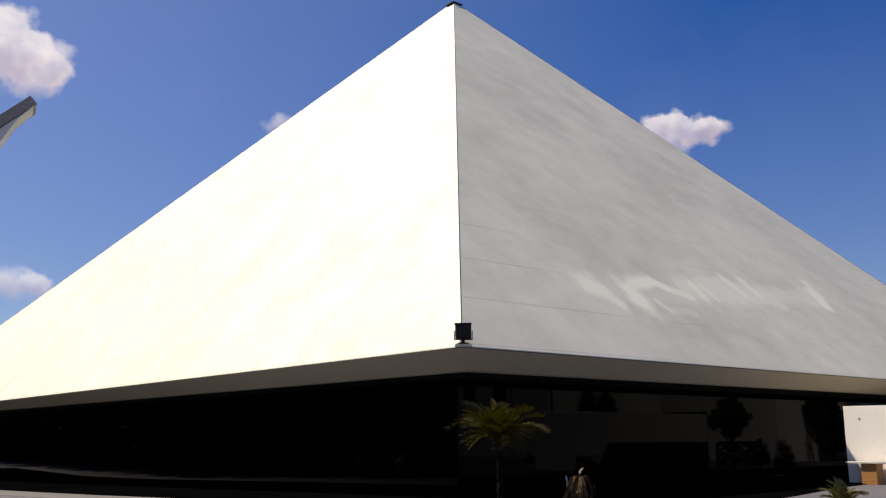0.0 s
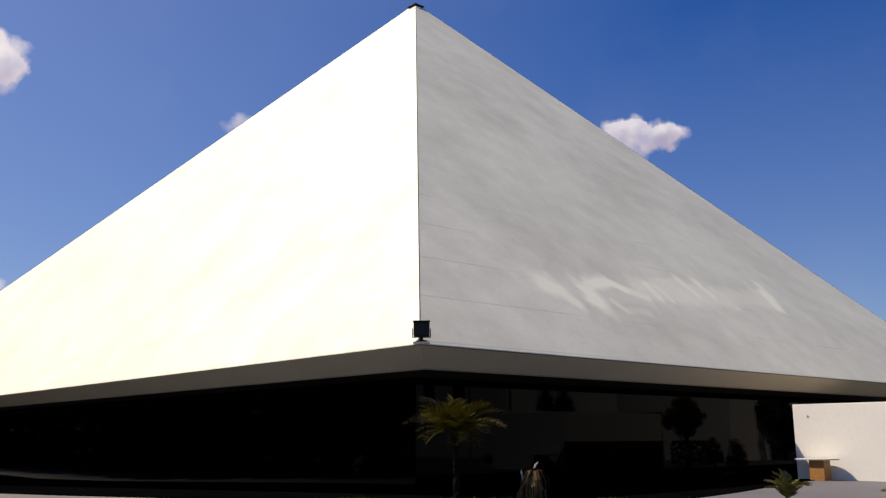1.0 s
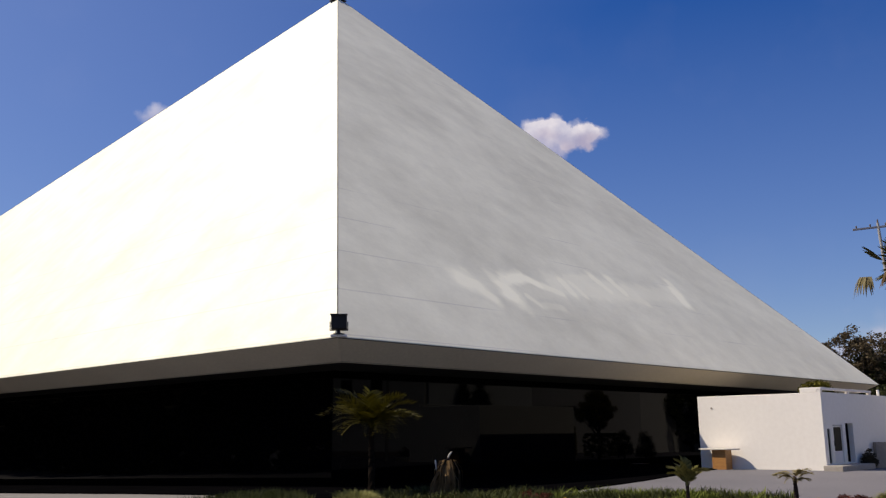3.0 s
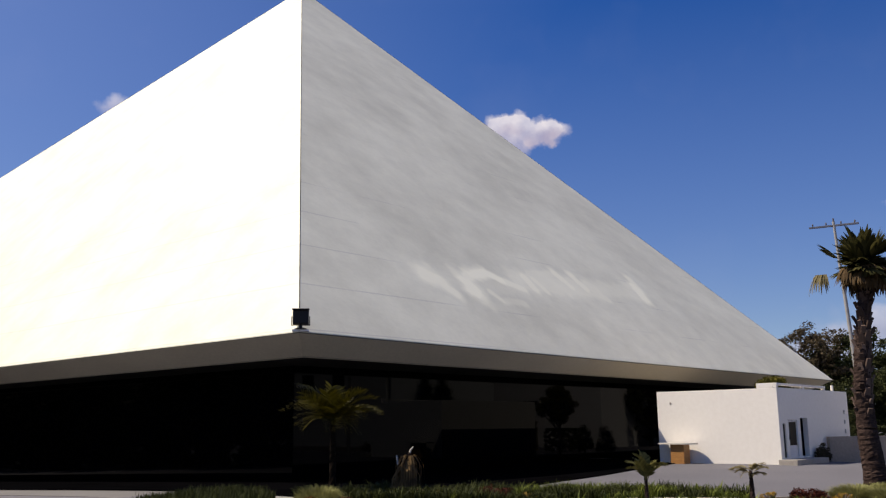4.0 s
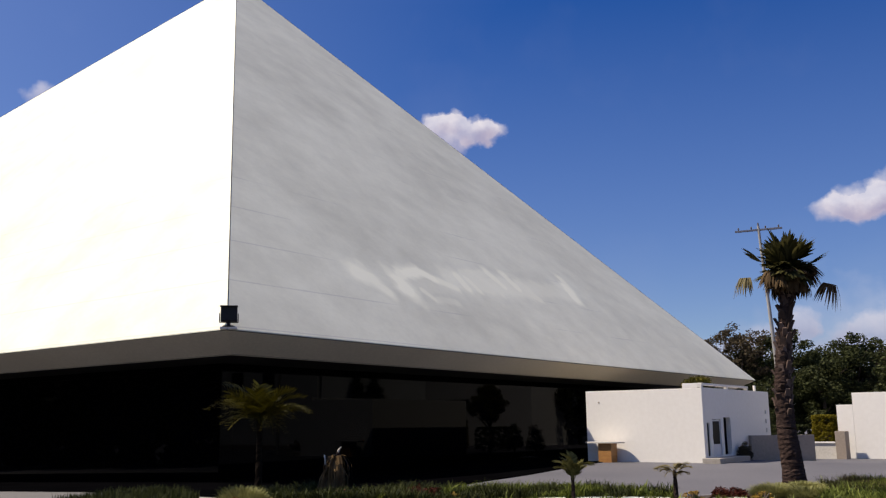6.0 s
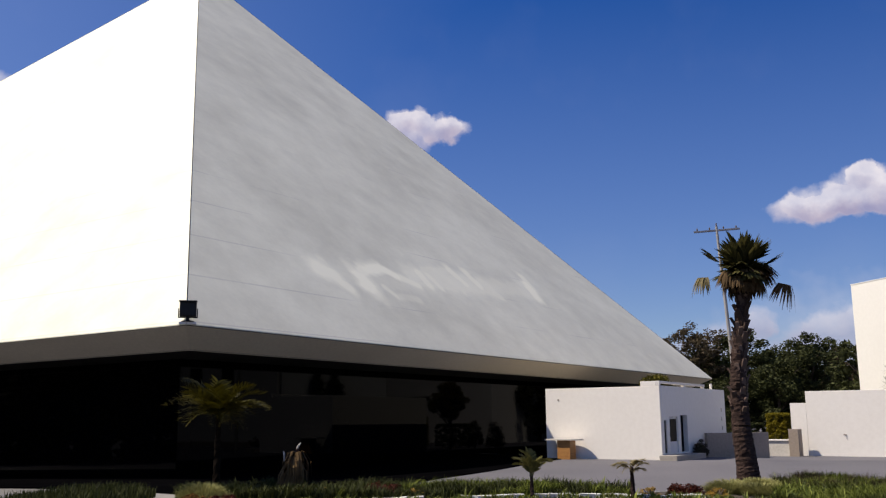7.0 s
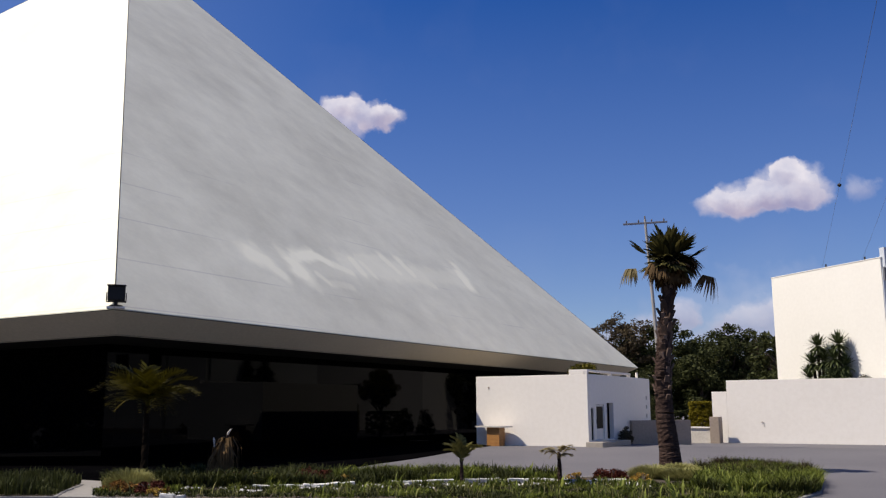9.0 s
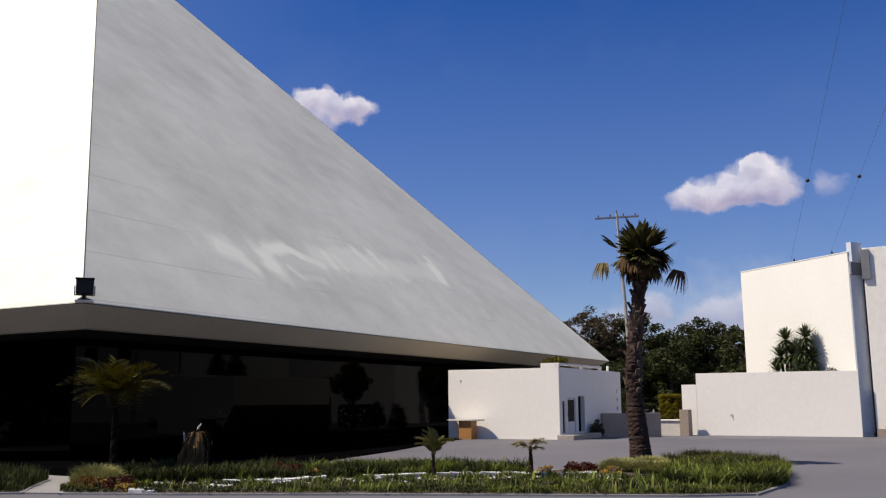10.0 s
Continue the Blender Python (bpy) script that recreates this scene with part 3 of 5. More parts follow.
def build_floodlight(place, yaw):
    lamp = thing("floodlight", place, "black box floodlight on a short bracket at the eave corner", "floodlight")
    lamp.rotation_euler = (0, 0, radians(yaw))
    part("bracket", bm_tube(bm_tube(bmesh.new(), [(0, 0, -0.02), (0, 0, 0.16)], [0.05, 0.05], 8), [(0, 0, -0.03), (0, 0, 0.0)], [0.2, 0.2], 10), DARKMETAL, lamp)
    part("mounting_plate", box(-0.27, -0.10, -0.10, 0.27, 0.12, -0.032, 0.006), WHITE, lamp, "white mounting plate")
    bm = bmesh.new()
    for s in (-1, 1):
        bm_box(bm, s * 0.29 - 0.015, -0.04, 0.12, s * 0.29 + 0.015, 0.04, 0.40, 0.004)
    bm_box(bm, -0.30, -0.04, 0.10, 0.30, 0.04, 0.13, 0.004)
    part("yoke", bm, DARKMETAL, lamp)
    body = part("housing", box(-0.26, -0.12, 0.14, 0.26, 0.16, 0.62, 0.03), DARKMETAL, lamp, "black ribbed metal housing")
    part("lens", box(-0.23, -0.135, 0.18, 0.23, -0.118, 0.58, 0.004), LAMPGLASS, body, "dark glass lens")
    part("hood", box(-0.28, -0.24, 0.60, 0.28, 0.02, 0.635, 0.005), DARKMETAL, body)
    fins = mesh_of("cooling_fin", box(-0.24, 0.16, -0.008, 0.24, 0.20, 0.008), DARKMETAL)
    for k in range(6):
        shared("cooling_fin", fins, body, pose(0, 0, 0.20 + 0.07 * k))
    return lamp


build_floodlight((X0 + 0.10, Y0 + 0.06, ZE + 0.09), -42)


# ---- annex ----
AX0, AX1, AY0, AY1, AZ = 39.0, 48.05, 15.16, 20.9, 3.38


def build_annex():
    annex = thing("annex", (AX0, AY0, 0.0), "low white rendered annex with a flat roof beside the hall", "building")
    inv = Matrix.Translation(-annex.location)

    def put(name, bm, mat, label="", parent=annex):
        bmesh.ops.transform(bm, matrix=inv, verts=bm.verts[:])
        return part(name, bm, mat, parent, label)

    t = 0.22
    put("wall", box(AX0, AY0 + 0.002, -0.05, AX0 + t, AY1, AZ, 0.015), WHITE, "sunlit white west wall")
    put("wall", box(AX1 - t, AY0 + t, -0.05, AX1, AY1, AZ, 0.015), WHITE)
    put("wall", box(AX0 + t, AY1 - t, -0.05, AX1 - t, AY1 - 0.002, AZ, 0.015), WHITE)
    # south wall around its openings: a slit, a doorway with a glazed leaf, an open doorway and three vents
    bm = bmesh.new()
    zt = AZ + 0.02
    xs = [(AX0 + t, 39.36, None), (39.36, 39.68, (0.42, 1.86)), (39.68, 40.0, None), (40.0, 41.08, (0.42, 2.02)), (41.08, 41.42, None),
          (41.42, 42.32, (0.42, 2.10)), (42.32, 47.32, None)]
    for a, b, hole in xs:
        if hole is None:
            bm_box(bm, a, AY0, -0.05, b, AY0 + t, zt)
        else:
            bm_box(bm, a, AY0, hole[1], b, AY0 + t, zt)
            bm_box(bm, a, AY0, -0.05, b, AY0 + t, hole[0])
    levels = [-0.05, 1.36, 1.56, 1.82, 2.02, 2.28, 2.48, zt]
    for k in range(0, 8, 2):
        bm_box(bm, 47.32, AY0, levels[k], 47.52, AY0 + t, levels[k + 1])
    bm_box(bm, 47.52, AY0, -0.05, AX1, AY0 + t, zt)
    bmesh.ops.remove_doubles(bm, verts=bm.verts[:], dist=0.0005)
    put("wall", bm, WHITE, "white south wall in shade")
    put("roof", box(AX0 + t, AY0 + t, AZ - 0.35, AX1 - t, AY1 - t, AZ - 0.2), GREYWALL)
    # back, slit and vent panels have the interior's shade in their dark colours
    put("back_panel", box(AX0 + t + 0.02, AY0 + 1.9, 0.02, AX1 - t - 0.02, AY0 + 1.95, AZ - 0.36), RECESSTONE)
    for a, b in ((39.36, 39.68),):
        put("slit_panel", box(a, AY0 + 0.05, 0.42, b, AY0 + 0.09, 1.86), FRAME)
    # the leaf stands shut, with a tall dark pane
    leaf = put("door", box(40.02, AY0 + 0.06, 0.43, 41.06, AY0 + 0.11, 2.0, 0.006), DOORPAINT, "white door with a tall dark pane")
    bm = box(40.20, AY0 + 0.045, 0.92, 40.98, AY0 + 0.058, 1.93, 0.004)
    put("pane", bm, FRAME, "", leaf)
    bm = bm_tube(bmesh.new(), [(40.10, AY0 + 0.03, 1.15), (40.10, AY0 + 0.03, 1.35)], [0.014, 0.014], 8)
    put("handle", bm, DARKMETAL, "", leaf)
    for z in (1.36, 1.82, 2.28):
        put("vent", box(47.32, AY0 + 0.12, z, 47.52, AY0 + 0.16, z + 0.2), RECESSTONE, "small square vent")
    # upstand frame on the roof
    bm = bmesh.new()
    bm_box(bm, AX0 + 0.003, AY0 - 0.02, 3.50, 45.0, AY0 + 0.16, 3.60, 0.01)
    bm_box(bm, AX0 + 0.003, AY0 + 0.16, 3.382, AX0 + 0.18, 16.05, 3.60, 0.01)
    for x in (AX0 + 0.10, 42.2, 44.9):
        bm_box(bm, x - 0.09, AY0, 3.395, x + 0.09, AY0 + 0.14, 3.50, 0.005)
    put("roof_frame", bm, WHITE, "white raised frame along the roof edge")
    put("wall_fitting", box(AX0 - 0.02, 20.18, 2.80, AX0 - 0.002, 20.25, 2.88, 0.004), GREYWALL, "small grey wall fitting")
    put("vent_pipe", bm_tube(bmesh.new(), [(47.3, 15.6, 3.1), (47.3, 15.6, 3.72)], [0.07, 0.07], 8), WHITE, "short white vent pipe")
    tagged(part("step", box(38.6, 14.36, -0.05, 42.36, AY0 - 0.003, 0.36, 0.02), STEP), "pale concrete landing before the annex doors", "step", kind="structure")
    return annex


build_annex()


def slab_wall(name, a, b, thick, z0, z1, mat, label, kind="structure", category="wall"):
    """A wall from a to b in plan."""
    d = Vector((b[0] - a[0], b[1] - a[1], 0))
    ob = part(name, box(0, -thick / 2, 0, d.length, thick / 2, z1 - z0, 0.012), mat)
    ob.matrix_world = pose(a[0], a[1], z0, 0, 0, math.degrees(math.atan2(d.y, d.x)))
    return tagged(ob, label, category, kind=kind)


slab_wall("wall_grey_low", (44.40, 15.02), (47.5, 12.95), 0.22, -0.3, 1.24, GREYWALL, "low grey rendered garden wall by the annex")
slab_wall("wall_pale_low", (51.0, 14.6), (51.0, 12.75), 0.25, -0.4, 0.74, SLAB, "low pale rendered planter wall")
slab_wall("coping_low", (50.98, 14.65), (50.98, 12.76), 0.34, 0.744, 0.82, WHITE, "white coping on the planter wall", category="coping")
slab_wall("pillar_end", (50.75, 12.48), (51.55, 12.48), 0.5, -0.4, 1.36, GREYWALL, "short grey rendered end pillar")
# white boundary wall with a step at its end
slab_wall("wall_white_low", (52.12, 12.02), (52.12, 3.62), 0.24, -0.4, 3.36, WHITE, "white rendered boundary wall along the drive")
slab_wall("wall_white_step", (52.12, 12.85), (52.12, 12.025), 0.24, -0.4, 2.74, WHITE, "lower stepped end of the white boundary wall")


def build_white_block():
    block = thing("white_block", (52.3, 3.7, -0.1), "tall plain cream-white building wall catching the sun", "building")
    d = Vector((57.4 - 52.3, 10.2 - 3.7, 0))
    ang = math.degrees(math.atan2(d.y, d.x))
    ob = part("wall", box(0, -0.95, 0, d.length, 0, 9.75, 0.02), CREAM, block, "cream-white sunlit wall")
    ob.matrix_basis = pose(0, 0, 0, 0, 0, ang)
    cap = part("coping", box(-0.02, -0.97, 9.752, d.length + 0.02, 0.02, 9.80, 0.008), CREAM, block)
    cap.matrix_basis = pose(0, 0, 0, 0, 0, ang)
    # return wall behind, closing the block
    ob = part("wall", box(d.length - 0.4, -9, 0, d.length, -0.954, 9.7, 0.02), CREAM, block)
    ob.matrix_basis = pose(0, 0, 0, 0, 0, ang)
    # end pier with its head box, the wall end's skylit shade put into their blue-grey
    pier = part("pier", box(-0.05, -0.94, 0.25, -0.004, -0.03, 9.2, 0.01), BLUEGREY, block, "wall end panel tinted blue-grey for its shade")
    pier.matrix_basis = pose(0, 0, 0, 0, 0, ang)
    head = part("head_box", box(-0.20, -0.86, 9.2, 0.12, -0.10, 10.3, 0.02), BLUEGREY, block, "blue-grey box head")
    head.matrix_basis = pose(0, 0, 0, 0, 0, ang)
    # raised dark band that stands in for the shadow across the pier
    bm = box(-0.16, -0.935, 8.55, -0.052, -0.035, 9.25, 0.01)
    shadow_band = part("pier_shadow_band", bm, HEADSHADOW, block, "dark band standing in for a shadow on the pier")
    shadow_band.matrix_basis = pose(0, 0, 0, 0, 0, ang)
    # dark pipe added in the joint, in place of its shadow line
    bm = bm_tube(bmesh.new(), [(-0.03, -1.12, 0.2), (-0.03, -1.12, 8.4)], [0.09, 0.09], 10)
    dp = part("joint_shade_pipe", bm, DARKMETAL, block)
    dp.matrix_basis = pose(0, 0, 0, 0, 0, ang)
    # small roof-edge fittings
    for s in (1.3, 4.1):
        f = part("roof_fitting", bm_tube(bmesh.new(), [(s, -0.3, 9.8), (s, -0.3, 10.02)], [0.06, 0.04], 8), DARKMETAL, block)
        f.matrix_basis = pose(0, 0, 0, 0, 0, ang)
    return block


build_white_block()


def build_beige_house():
    house = thing("beige_house", (52.5, 2.98, -0.1), "weathered beige rendered building beside the white block", "building")
    part("wall", box(0, -20, 0, 0.4, 0, 9.95, 0.02), BEIGE, house, "weathered beige wall with damp stains at its foot")
    part("wall", box(0.402, -0.4, 0, 9.0, 0, 9.9, 0.02), BEIGE, house)
    part("roof", box(0.402, -20, 9.5, 9.0, -0.402, 9.8), GREYWALL, house)
    part("rain_head", box(-0.16, -0.34, 8.25, -0.004, 0.08, 9.85, 0.02), HEADSHADOW, house, "dark grey rain head")
    part("plinth", box(-0.05, -20, 0, -0.002, -0.02, 0.45, 0.01), GREYWALL, house)
    # filler between the walls, the joint's shade put into its colour
    part("joint_filler", box(0.5, 0.004, 0, 0.62, 0.9, 9.7), RECESSTONE, house, "joint filler with shade in its dark colour")
    bms = bmesh.new()
    for y0, y1, z0, z1 in ((0, 1.5, 0, 0.07), (0, 1.5, 1.33, 1.4), (0, 0.07, 0.07, 1.33), (1.43, 1.5, 0.07, 1.33)):
        bm_box(bms, -0.03, y0, z0, -0.004, y1, z1)
    frame_mesh = mesh_of("window_frame", bms, FRAME)
    pane = mesh_of("pane", box(-0.02, 0.07, 0.07, -0.003, 1.43, 1.33), GLASS)
    for y in (-6.5, -10.5, -17.0):
        win = shared("window", frame_mesh, house, pose(0, y, 5.2))
        shared("pane", pane, win, pose(0, 0, 0))
    return house


build_beige_house()


def build_far_hall():
    """A plain hall hidden behind the white block, that shows in the dark glass alone."""
    hall = thing("far_hall", (70.0, -4.5, -0.1), "plain white rendered hall mirrored in the dark glass", "building")
    part("wall", box(0, -16, 0, 0.3, 16.8, 9.2, 0.02), WHITE, hall, "white rendered wall with a dark sign")
    part("wall", box(0.302, 16.5, 0, 12, 16.8, 9.2, 0.02), WHITE, hall)
    part("roof", box(0.302, -16, 8.6, 12, 16.498, 8.8), GREYWALL, hall)
    bar = mesh_of("sign_bar", box(-0.05, 0, 0, -0.004, 0.95, 0.34, 0.006), FRAME)
    for k in range(4):
        shared("sign_bar", bar, hall, pose(0, 5.4 + 1.2 * k, 3.95))


build_far_hall()


def build_tap():
    t = thing("wall_tap", (51.995, 10.1, 1.05), "small grey standpipe tap on the white wall", "tap")
    part("pipe", bm_tube(bmesh.new(), [(-0.02, 0, -0.24), (-0.02, 0, 0.0)], [0.008, 0.008], 8), STEP, t)
    part("spout", bm_tube(bmesh.new(), [(-0.02, -0.01, 0.02), (-0.02, 0.12, 0.03), (-0.03, 0.13, -0.02)], [0.015, 0.014, 0.010], 8), GREYWALL, t)


build_tap()

# ---- planting ----
def strip_mesh(name, strips, mat):
    """Joins flat tapering strips, each a list of (left, right) point pairs, into one mesh."""
    verts, faces = [], []
    for s in strips:
        b = len(verts)
        for l, r in s:
            verts += [l, r]
        for k in range(len(s) - 1):
            faces.append((b + 2 * k, b + 2 * k + 1, b + 2 * k + 3, b + 2 * k + 2))
    return sheet(name, verts, faces, mat)


def fan_frond_mesh(rng, mat, stalk=1.0, blade=1.0, fold=0.35, droop=0.35, count=22, spread=125, wide=1.0):
    """A fan frond along +Y: a stalk, then leaflets that spread and droop at the tips."""
    strips = []
    strips.append([(Vector((-0.03, stalk * k / 3, 0.06 * math.sin(k))), Vector((0.03, stalk * k / 3, 0.06 * math.sin(k)))) for k in range(4)])
    for k in range(count):
        a = radians(-spread + 2 * spread * k / (count - 1) + rng.uniform(-4, 4))
        ln = blade * (1 - 0.25 * abs(a) / radians(spread)) * rng.uniform(0.82, 1.08)
        d = Vector((math.sin(a), math.cos(a), fold * (0.35 - abs(math.sin(a)))))
        side = Vector((math.cos(a), -math.sin(a), 0))
        s = []
        for u, w in ((0.03, 0.006), (0.45, 0.046 * wide), (0.72, 0.034 * wide), (1.0, 0.003)):
            c = Vector((0, stalk, 0.1)) + d * ln * u + Vector((0, 0, -droop * ln * max(0, u - 0.45) ** 1.5 * 1.8))
            s.append((c - side * w, c + side * w))
        strips.append(s)
    return strip_mesh("frond", strips, mat)


def feather_frond_mesh(rng, mat, length=1.6, leaf=0.34, arch=0.9, pairs=24, width=0.016):
    """A feather frond along +Y that rises and arches over, with leaflets on both sides."""
    def at(u):
        return Vector((0, length * (u - 0.18 * u * u), arch * length * (0.42 * u - 0.75 * u * u)))
    strips = [[(at(k / 8) - Vector((0.014 * (1.2 - k / 8), 0, 0)), at(k / 8) + Vector((0.014 * (1.2 - k / 8), 0, 0))) for k in range(9)]]
    for k in range(pairs):
        u = 0.14 + 0.85 * k / pairs
        for s in (-1, 1):
            ln = leaf * (0.55 + 0.9 * math.sin(math.pi * min(1, 0.15 + u * 0.8))) * rng.uniform(0.8, 1.1) * 0.75
            d = Vector((s * 0.85, 0.55 + 0.3 * u, 0.12 + rng.uniform(-0.12, 0.12))).normalized()
            q = Vector((0, 1, 0)).cross(d).normalized().cross(d).normalized()
            pts = []
            for v, w in ((0, 0.6), (0.5, 1.0), (1.0, 0.12)):
                c = at(u) + d * ln * v + Vector((0, 0, -0.22 * ln * v * v))
                pts.append((c - q * width * w, c + q * width * w))
            strips.append(pts)
    return strip_mesh("frond", strips, mat)


def set_fronds(tree, meshes, top, tilts, rng, scale=(0.9, 1.1), golden=137.5, start=0.0):
    """Fronds round a crown: tilts gives each frond's angle above the level, in degrees."""
    for k, tilt in enumerate(tilts):
        s = rng.uniform(*scale)
        m = Matrix.Translation(top) @ pose(0, 0, 0, 0, 0, start + golden * k + rng.uniform(-12, 12)) @ pose(0, 0.05, rng.uniform(-0.12, 0.06), tilt, rng.uniform(-14, 14), 0) @ Matrix.Scale(s, 4)
        shared("frond", meshes[k % len(meshes)], tree, m)


def ringed_trunk(pts, radii, rng, sides=14, rings=46, rough=0.05):
    """A trunk with uneven ring scars."""
    bm = bmesh.new()
    n = len(pts) - 1
    path, rad = [], []
    for k in range(rings + 1):
        u = k / rings * n
        i = min(int(u), n - 1)
        f = u - i
        path.append(Vector(pts[i]).lerp(Vector(pts[i + 1]), f))
        rad.append((radii[i] * (1 - f) + radii[i + 1] * f) * (1 + rough * (1 if k % 2 else -1) * rng.uniform(0.3, 1.0)))
    bm_tube(bm, path, rad, sides)
    for v in bm.verts:
        v.co += Vector((rng.uniform(-1, 1), rng.uniform(-1, 1), rng.uniform(-1, 1))) * 0.012
    return bm


def build_big_palm():
    rng = random.Random(11)
    palm = thing("fan_palm", (26.65, 7.62, 0.05), "tall fan palm with a rough brown trunk and ragged green crown", "palm tree")
    path = [(-0.04, 0.14, -0.1), (-0.07, 0.17, 0.6), (-0.10, 0.25, 1.6), (-0.08, 0.27, 2.7), (-0.02, 0.22, 3.6), (0.04, 0.10, 4.6), (0.08, -0.03, 5.85)]
    part("trunk", ringed_trunk(path, [0.35, 0.30, 0.265, 0.235, 0.215, 0.185, 0.13], rng, 16, 90, 0.03), BARK, palm, "rough brown ringed trunk")
    # old leaf bases on the upper trunk
    stub = []
    for v in range(3):
        bm = bmesh.new()
        w, ln = 0.07 + 0.015 * v, 0.24 + 0.05 * v
        a = [bm.verts.new(p) for p in ((-w, 0, 0), (w, 0, 0), (w * 0.6, ln * 0.55, ln * 0.8), (-w * 0.6, ln * 0.55, ln * 0.8))]
        b = [bm.verts.new(q.co + Vector((0, -0.045, 0.03))) for q in a]
        bm.faces.new(a)
        bm.faces.new(b[::-1])
        for k in range(4):
            bm.faces.new((a[k], b[k], b[(k + 1) % 4], a[(k + 1) % 4]))
        stub.append(mesh_of("leaf_base", bm, LEAFBASE))
    for k in range(95):
        u = k / 95
        z = 1.9 + 3.6 * u
        r = (0.215 - 0.06 * u) * (1.0 if u < 0.85 else 0.8)
        a = 137.5 * k + rng.uniform(-15, 15)
        cx, cy = -0.09 + 0.16 * u, 0.26 - 0.27 * u ** 1.5
        m = Matrix.Translation((cx, cy, z)) @ pose(0, 0, 0, 0, 0, a) @ pose(0, r * 0.92, 0, rng.uniform(0, 30), 0, 0)
        shared("leaf_base", stub[k % 3], palm, m)
    # fibrous heart of the crown
    part("crown_heart", ringed_trunk([(0.08, -0.03, 5.45), (0.08, -0.04, 5.75), (0.08, -0.04, 6.05), (0.08, -0.04, 6.4)], [0.15, 0.25, 0.22, 0.05], rng, 14, 20, 0.08), DARKBROWN, palm, "dark fibrous crown heart")
    top = Vector((0.08, -0.04, 5.92))
    green = [fan_frond_mesh(rng, FAN, 0.36, 0.88, 0.5, 0.16, 13, 30, 1.5) for _ in range(4)]
    tilts = [rng.uniform(60, 88) for _ in range(7)] + [rng.uniform(30, 58) for _ in range(10)]
    set_fronds(palm, green, top + Vector((0, 0, 0.10)), tilts, rng, (0.85, 1.15))
    # older fronds, shorter and ragged, fill the middle of the crown
    ragged = [fan_frond_mesh(rng, FAN, 0.26, 0.60, 0.35, 0.35, 13, 40, 1.6) for _ in range(3)]
    set_fronds(palm, ragged, top + Vector((0, 0, 0.12)), [rng.uniform(-34, 50) for _ in range(32)], rng, (0.8, 1.15))
    # single stiff fronds that stand clear of the crown
    stiff = fan_frond_mesh(rng, FAN, 0.62, 0.80, 0.6, 0.05, 12, 17, 1.6)
    for yaw, tilt, out in ((14, 36, 0.24), (196, 44, 0), (205, 62, 0), (10, 66, 0), (186, 20, 0)):
        shared("frond", stiff, palm, Matrix.Translation(top) @ pose(0, 0, 0, 0, 0, yaw) @ pose(0, 0, 0, tilt, 20, 0) @ pose(0, out, 0), "stiff upright green frond")
    # dry fronds that droop round the crown's underside
    dry = [fan_frond_mesh(rng, DRYFAN, 0.30, 0.55, 0.2, 0.8, 14, 46, 1.3) for _ in range(3)]
    for k in range(30):
        shared("frond", dry[k % 3], palm, Matrix.Translation(top) @ pose(0, 0, 0, 0, 0, 137.5 * k + 20) @ pose(0, 0, 0, rng.uniform(-52, 18), 0, 0) @ Matrix.Scale(rng.uniform(0.75, 1.12), 4), "dry brown frond")
    bent = fan_frond_mesh(rng, DRYFAN, 0.55, 0.48, 0.15, 1.7, 14, 50, 1.2)
    for yaw, tilt in ((-160, 24), (-140, 10), (60, 4)):
        shared("frond", bent, palm, Matrix.Translation(top) @ pose(0, 0, 0, 0, 0, yaw) @ pose(0, 0, 0, tilt, 0, 0), "dry brown frond with hanging tips")
    lone = fan_frond_mesh(rng, DRYFAN, 1.12, 0.50, 0.1, 2.0, 20, 150, 0.8)
    shared("frond", lone, palm, Matrix.Translation(top) @ pose(0, 0, 0, 0, 0, -164) @ pose(0, 0, 0, -17, 0, 0), "long half-dry frond with hanging tips")
    lone2 = fan_frond_mesh(rng, STRAWFROND, 1.08, 0.46, 0.1, 1.7, 16, 110)
    shared("frond", lone2, palm, Matrix.Translation(top) @ pose(0, 0, 0, 0, 0, 22) @ pose(0, 0, 0, -2, 0, 0), "long half-dry frond with hanging tips")
    return palm


build_big_palm()


def build_feather_palm(place, trunk_h, trunk_r, frond_len, fronds, seed, label, tilts=(-12, 70), mat=None, bark=None, group=""):
    rng = random.Random(seed)
    palm = thing("feather_palm", place, label, "palm tree", group)
    part("trunk", ringed_trunk([(0, 0, -0.1), (0.01, 0.01, trunk_h * 0.5), (0.0, 0.02, trunk_h)], [trunk_r * 1.2, trunk_r, trunk_r * 0.85], rng, 10, 24, 0.09), bark or BARK, palm)
    meshes = [feather_frond_mesh(rng, mat or FEATHER, frond_len, frond_len * 0.26, rng.uniform(0.7, 1.0)) for _ in range(3)]
    set_fronds(palm, meshes, Vector((0, 0, trunk_h)), [rng.uniform(*tilts) for _ in range(fronds)], rng, (0.75, 1.1))
    return palm


build_feather_palm((16.35, 18.3, 0), 2.05, 0.085, 1.45, 44, 21, "young feather palm with olive arching fronds before the dark glass", (-2, 64), bark=DARKBROWN)
build_feather_palm((19.15, 10.6, 0.02), 0.70, 0.042, 0.66, 12, 22, "small young palm with a thin stem and dull fronds", (30, 82), mat=OLIVEFROND, group="small palms in the bed")
build_feather_palm((20.6, 8.7, 0.02), 0.78, 0.05, 0.50, 15, 23, "small young palm with a thin stem and drooping dry fronds", (2, 40), mat=STRAWFROND, group="small palms in the bed")


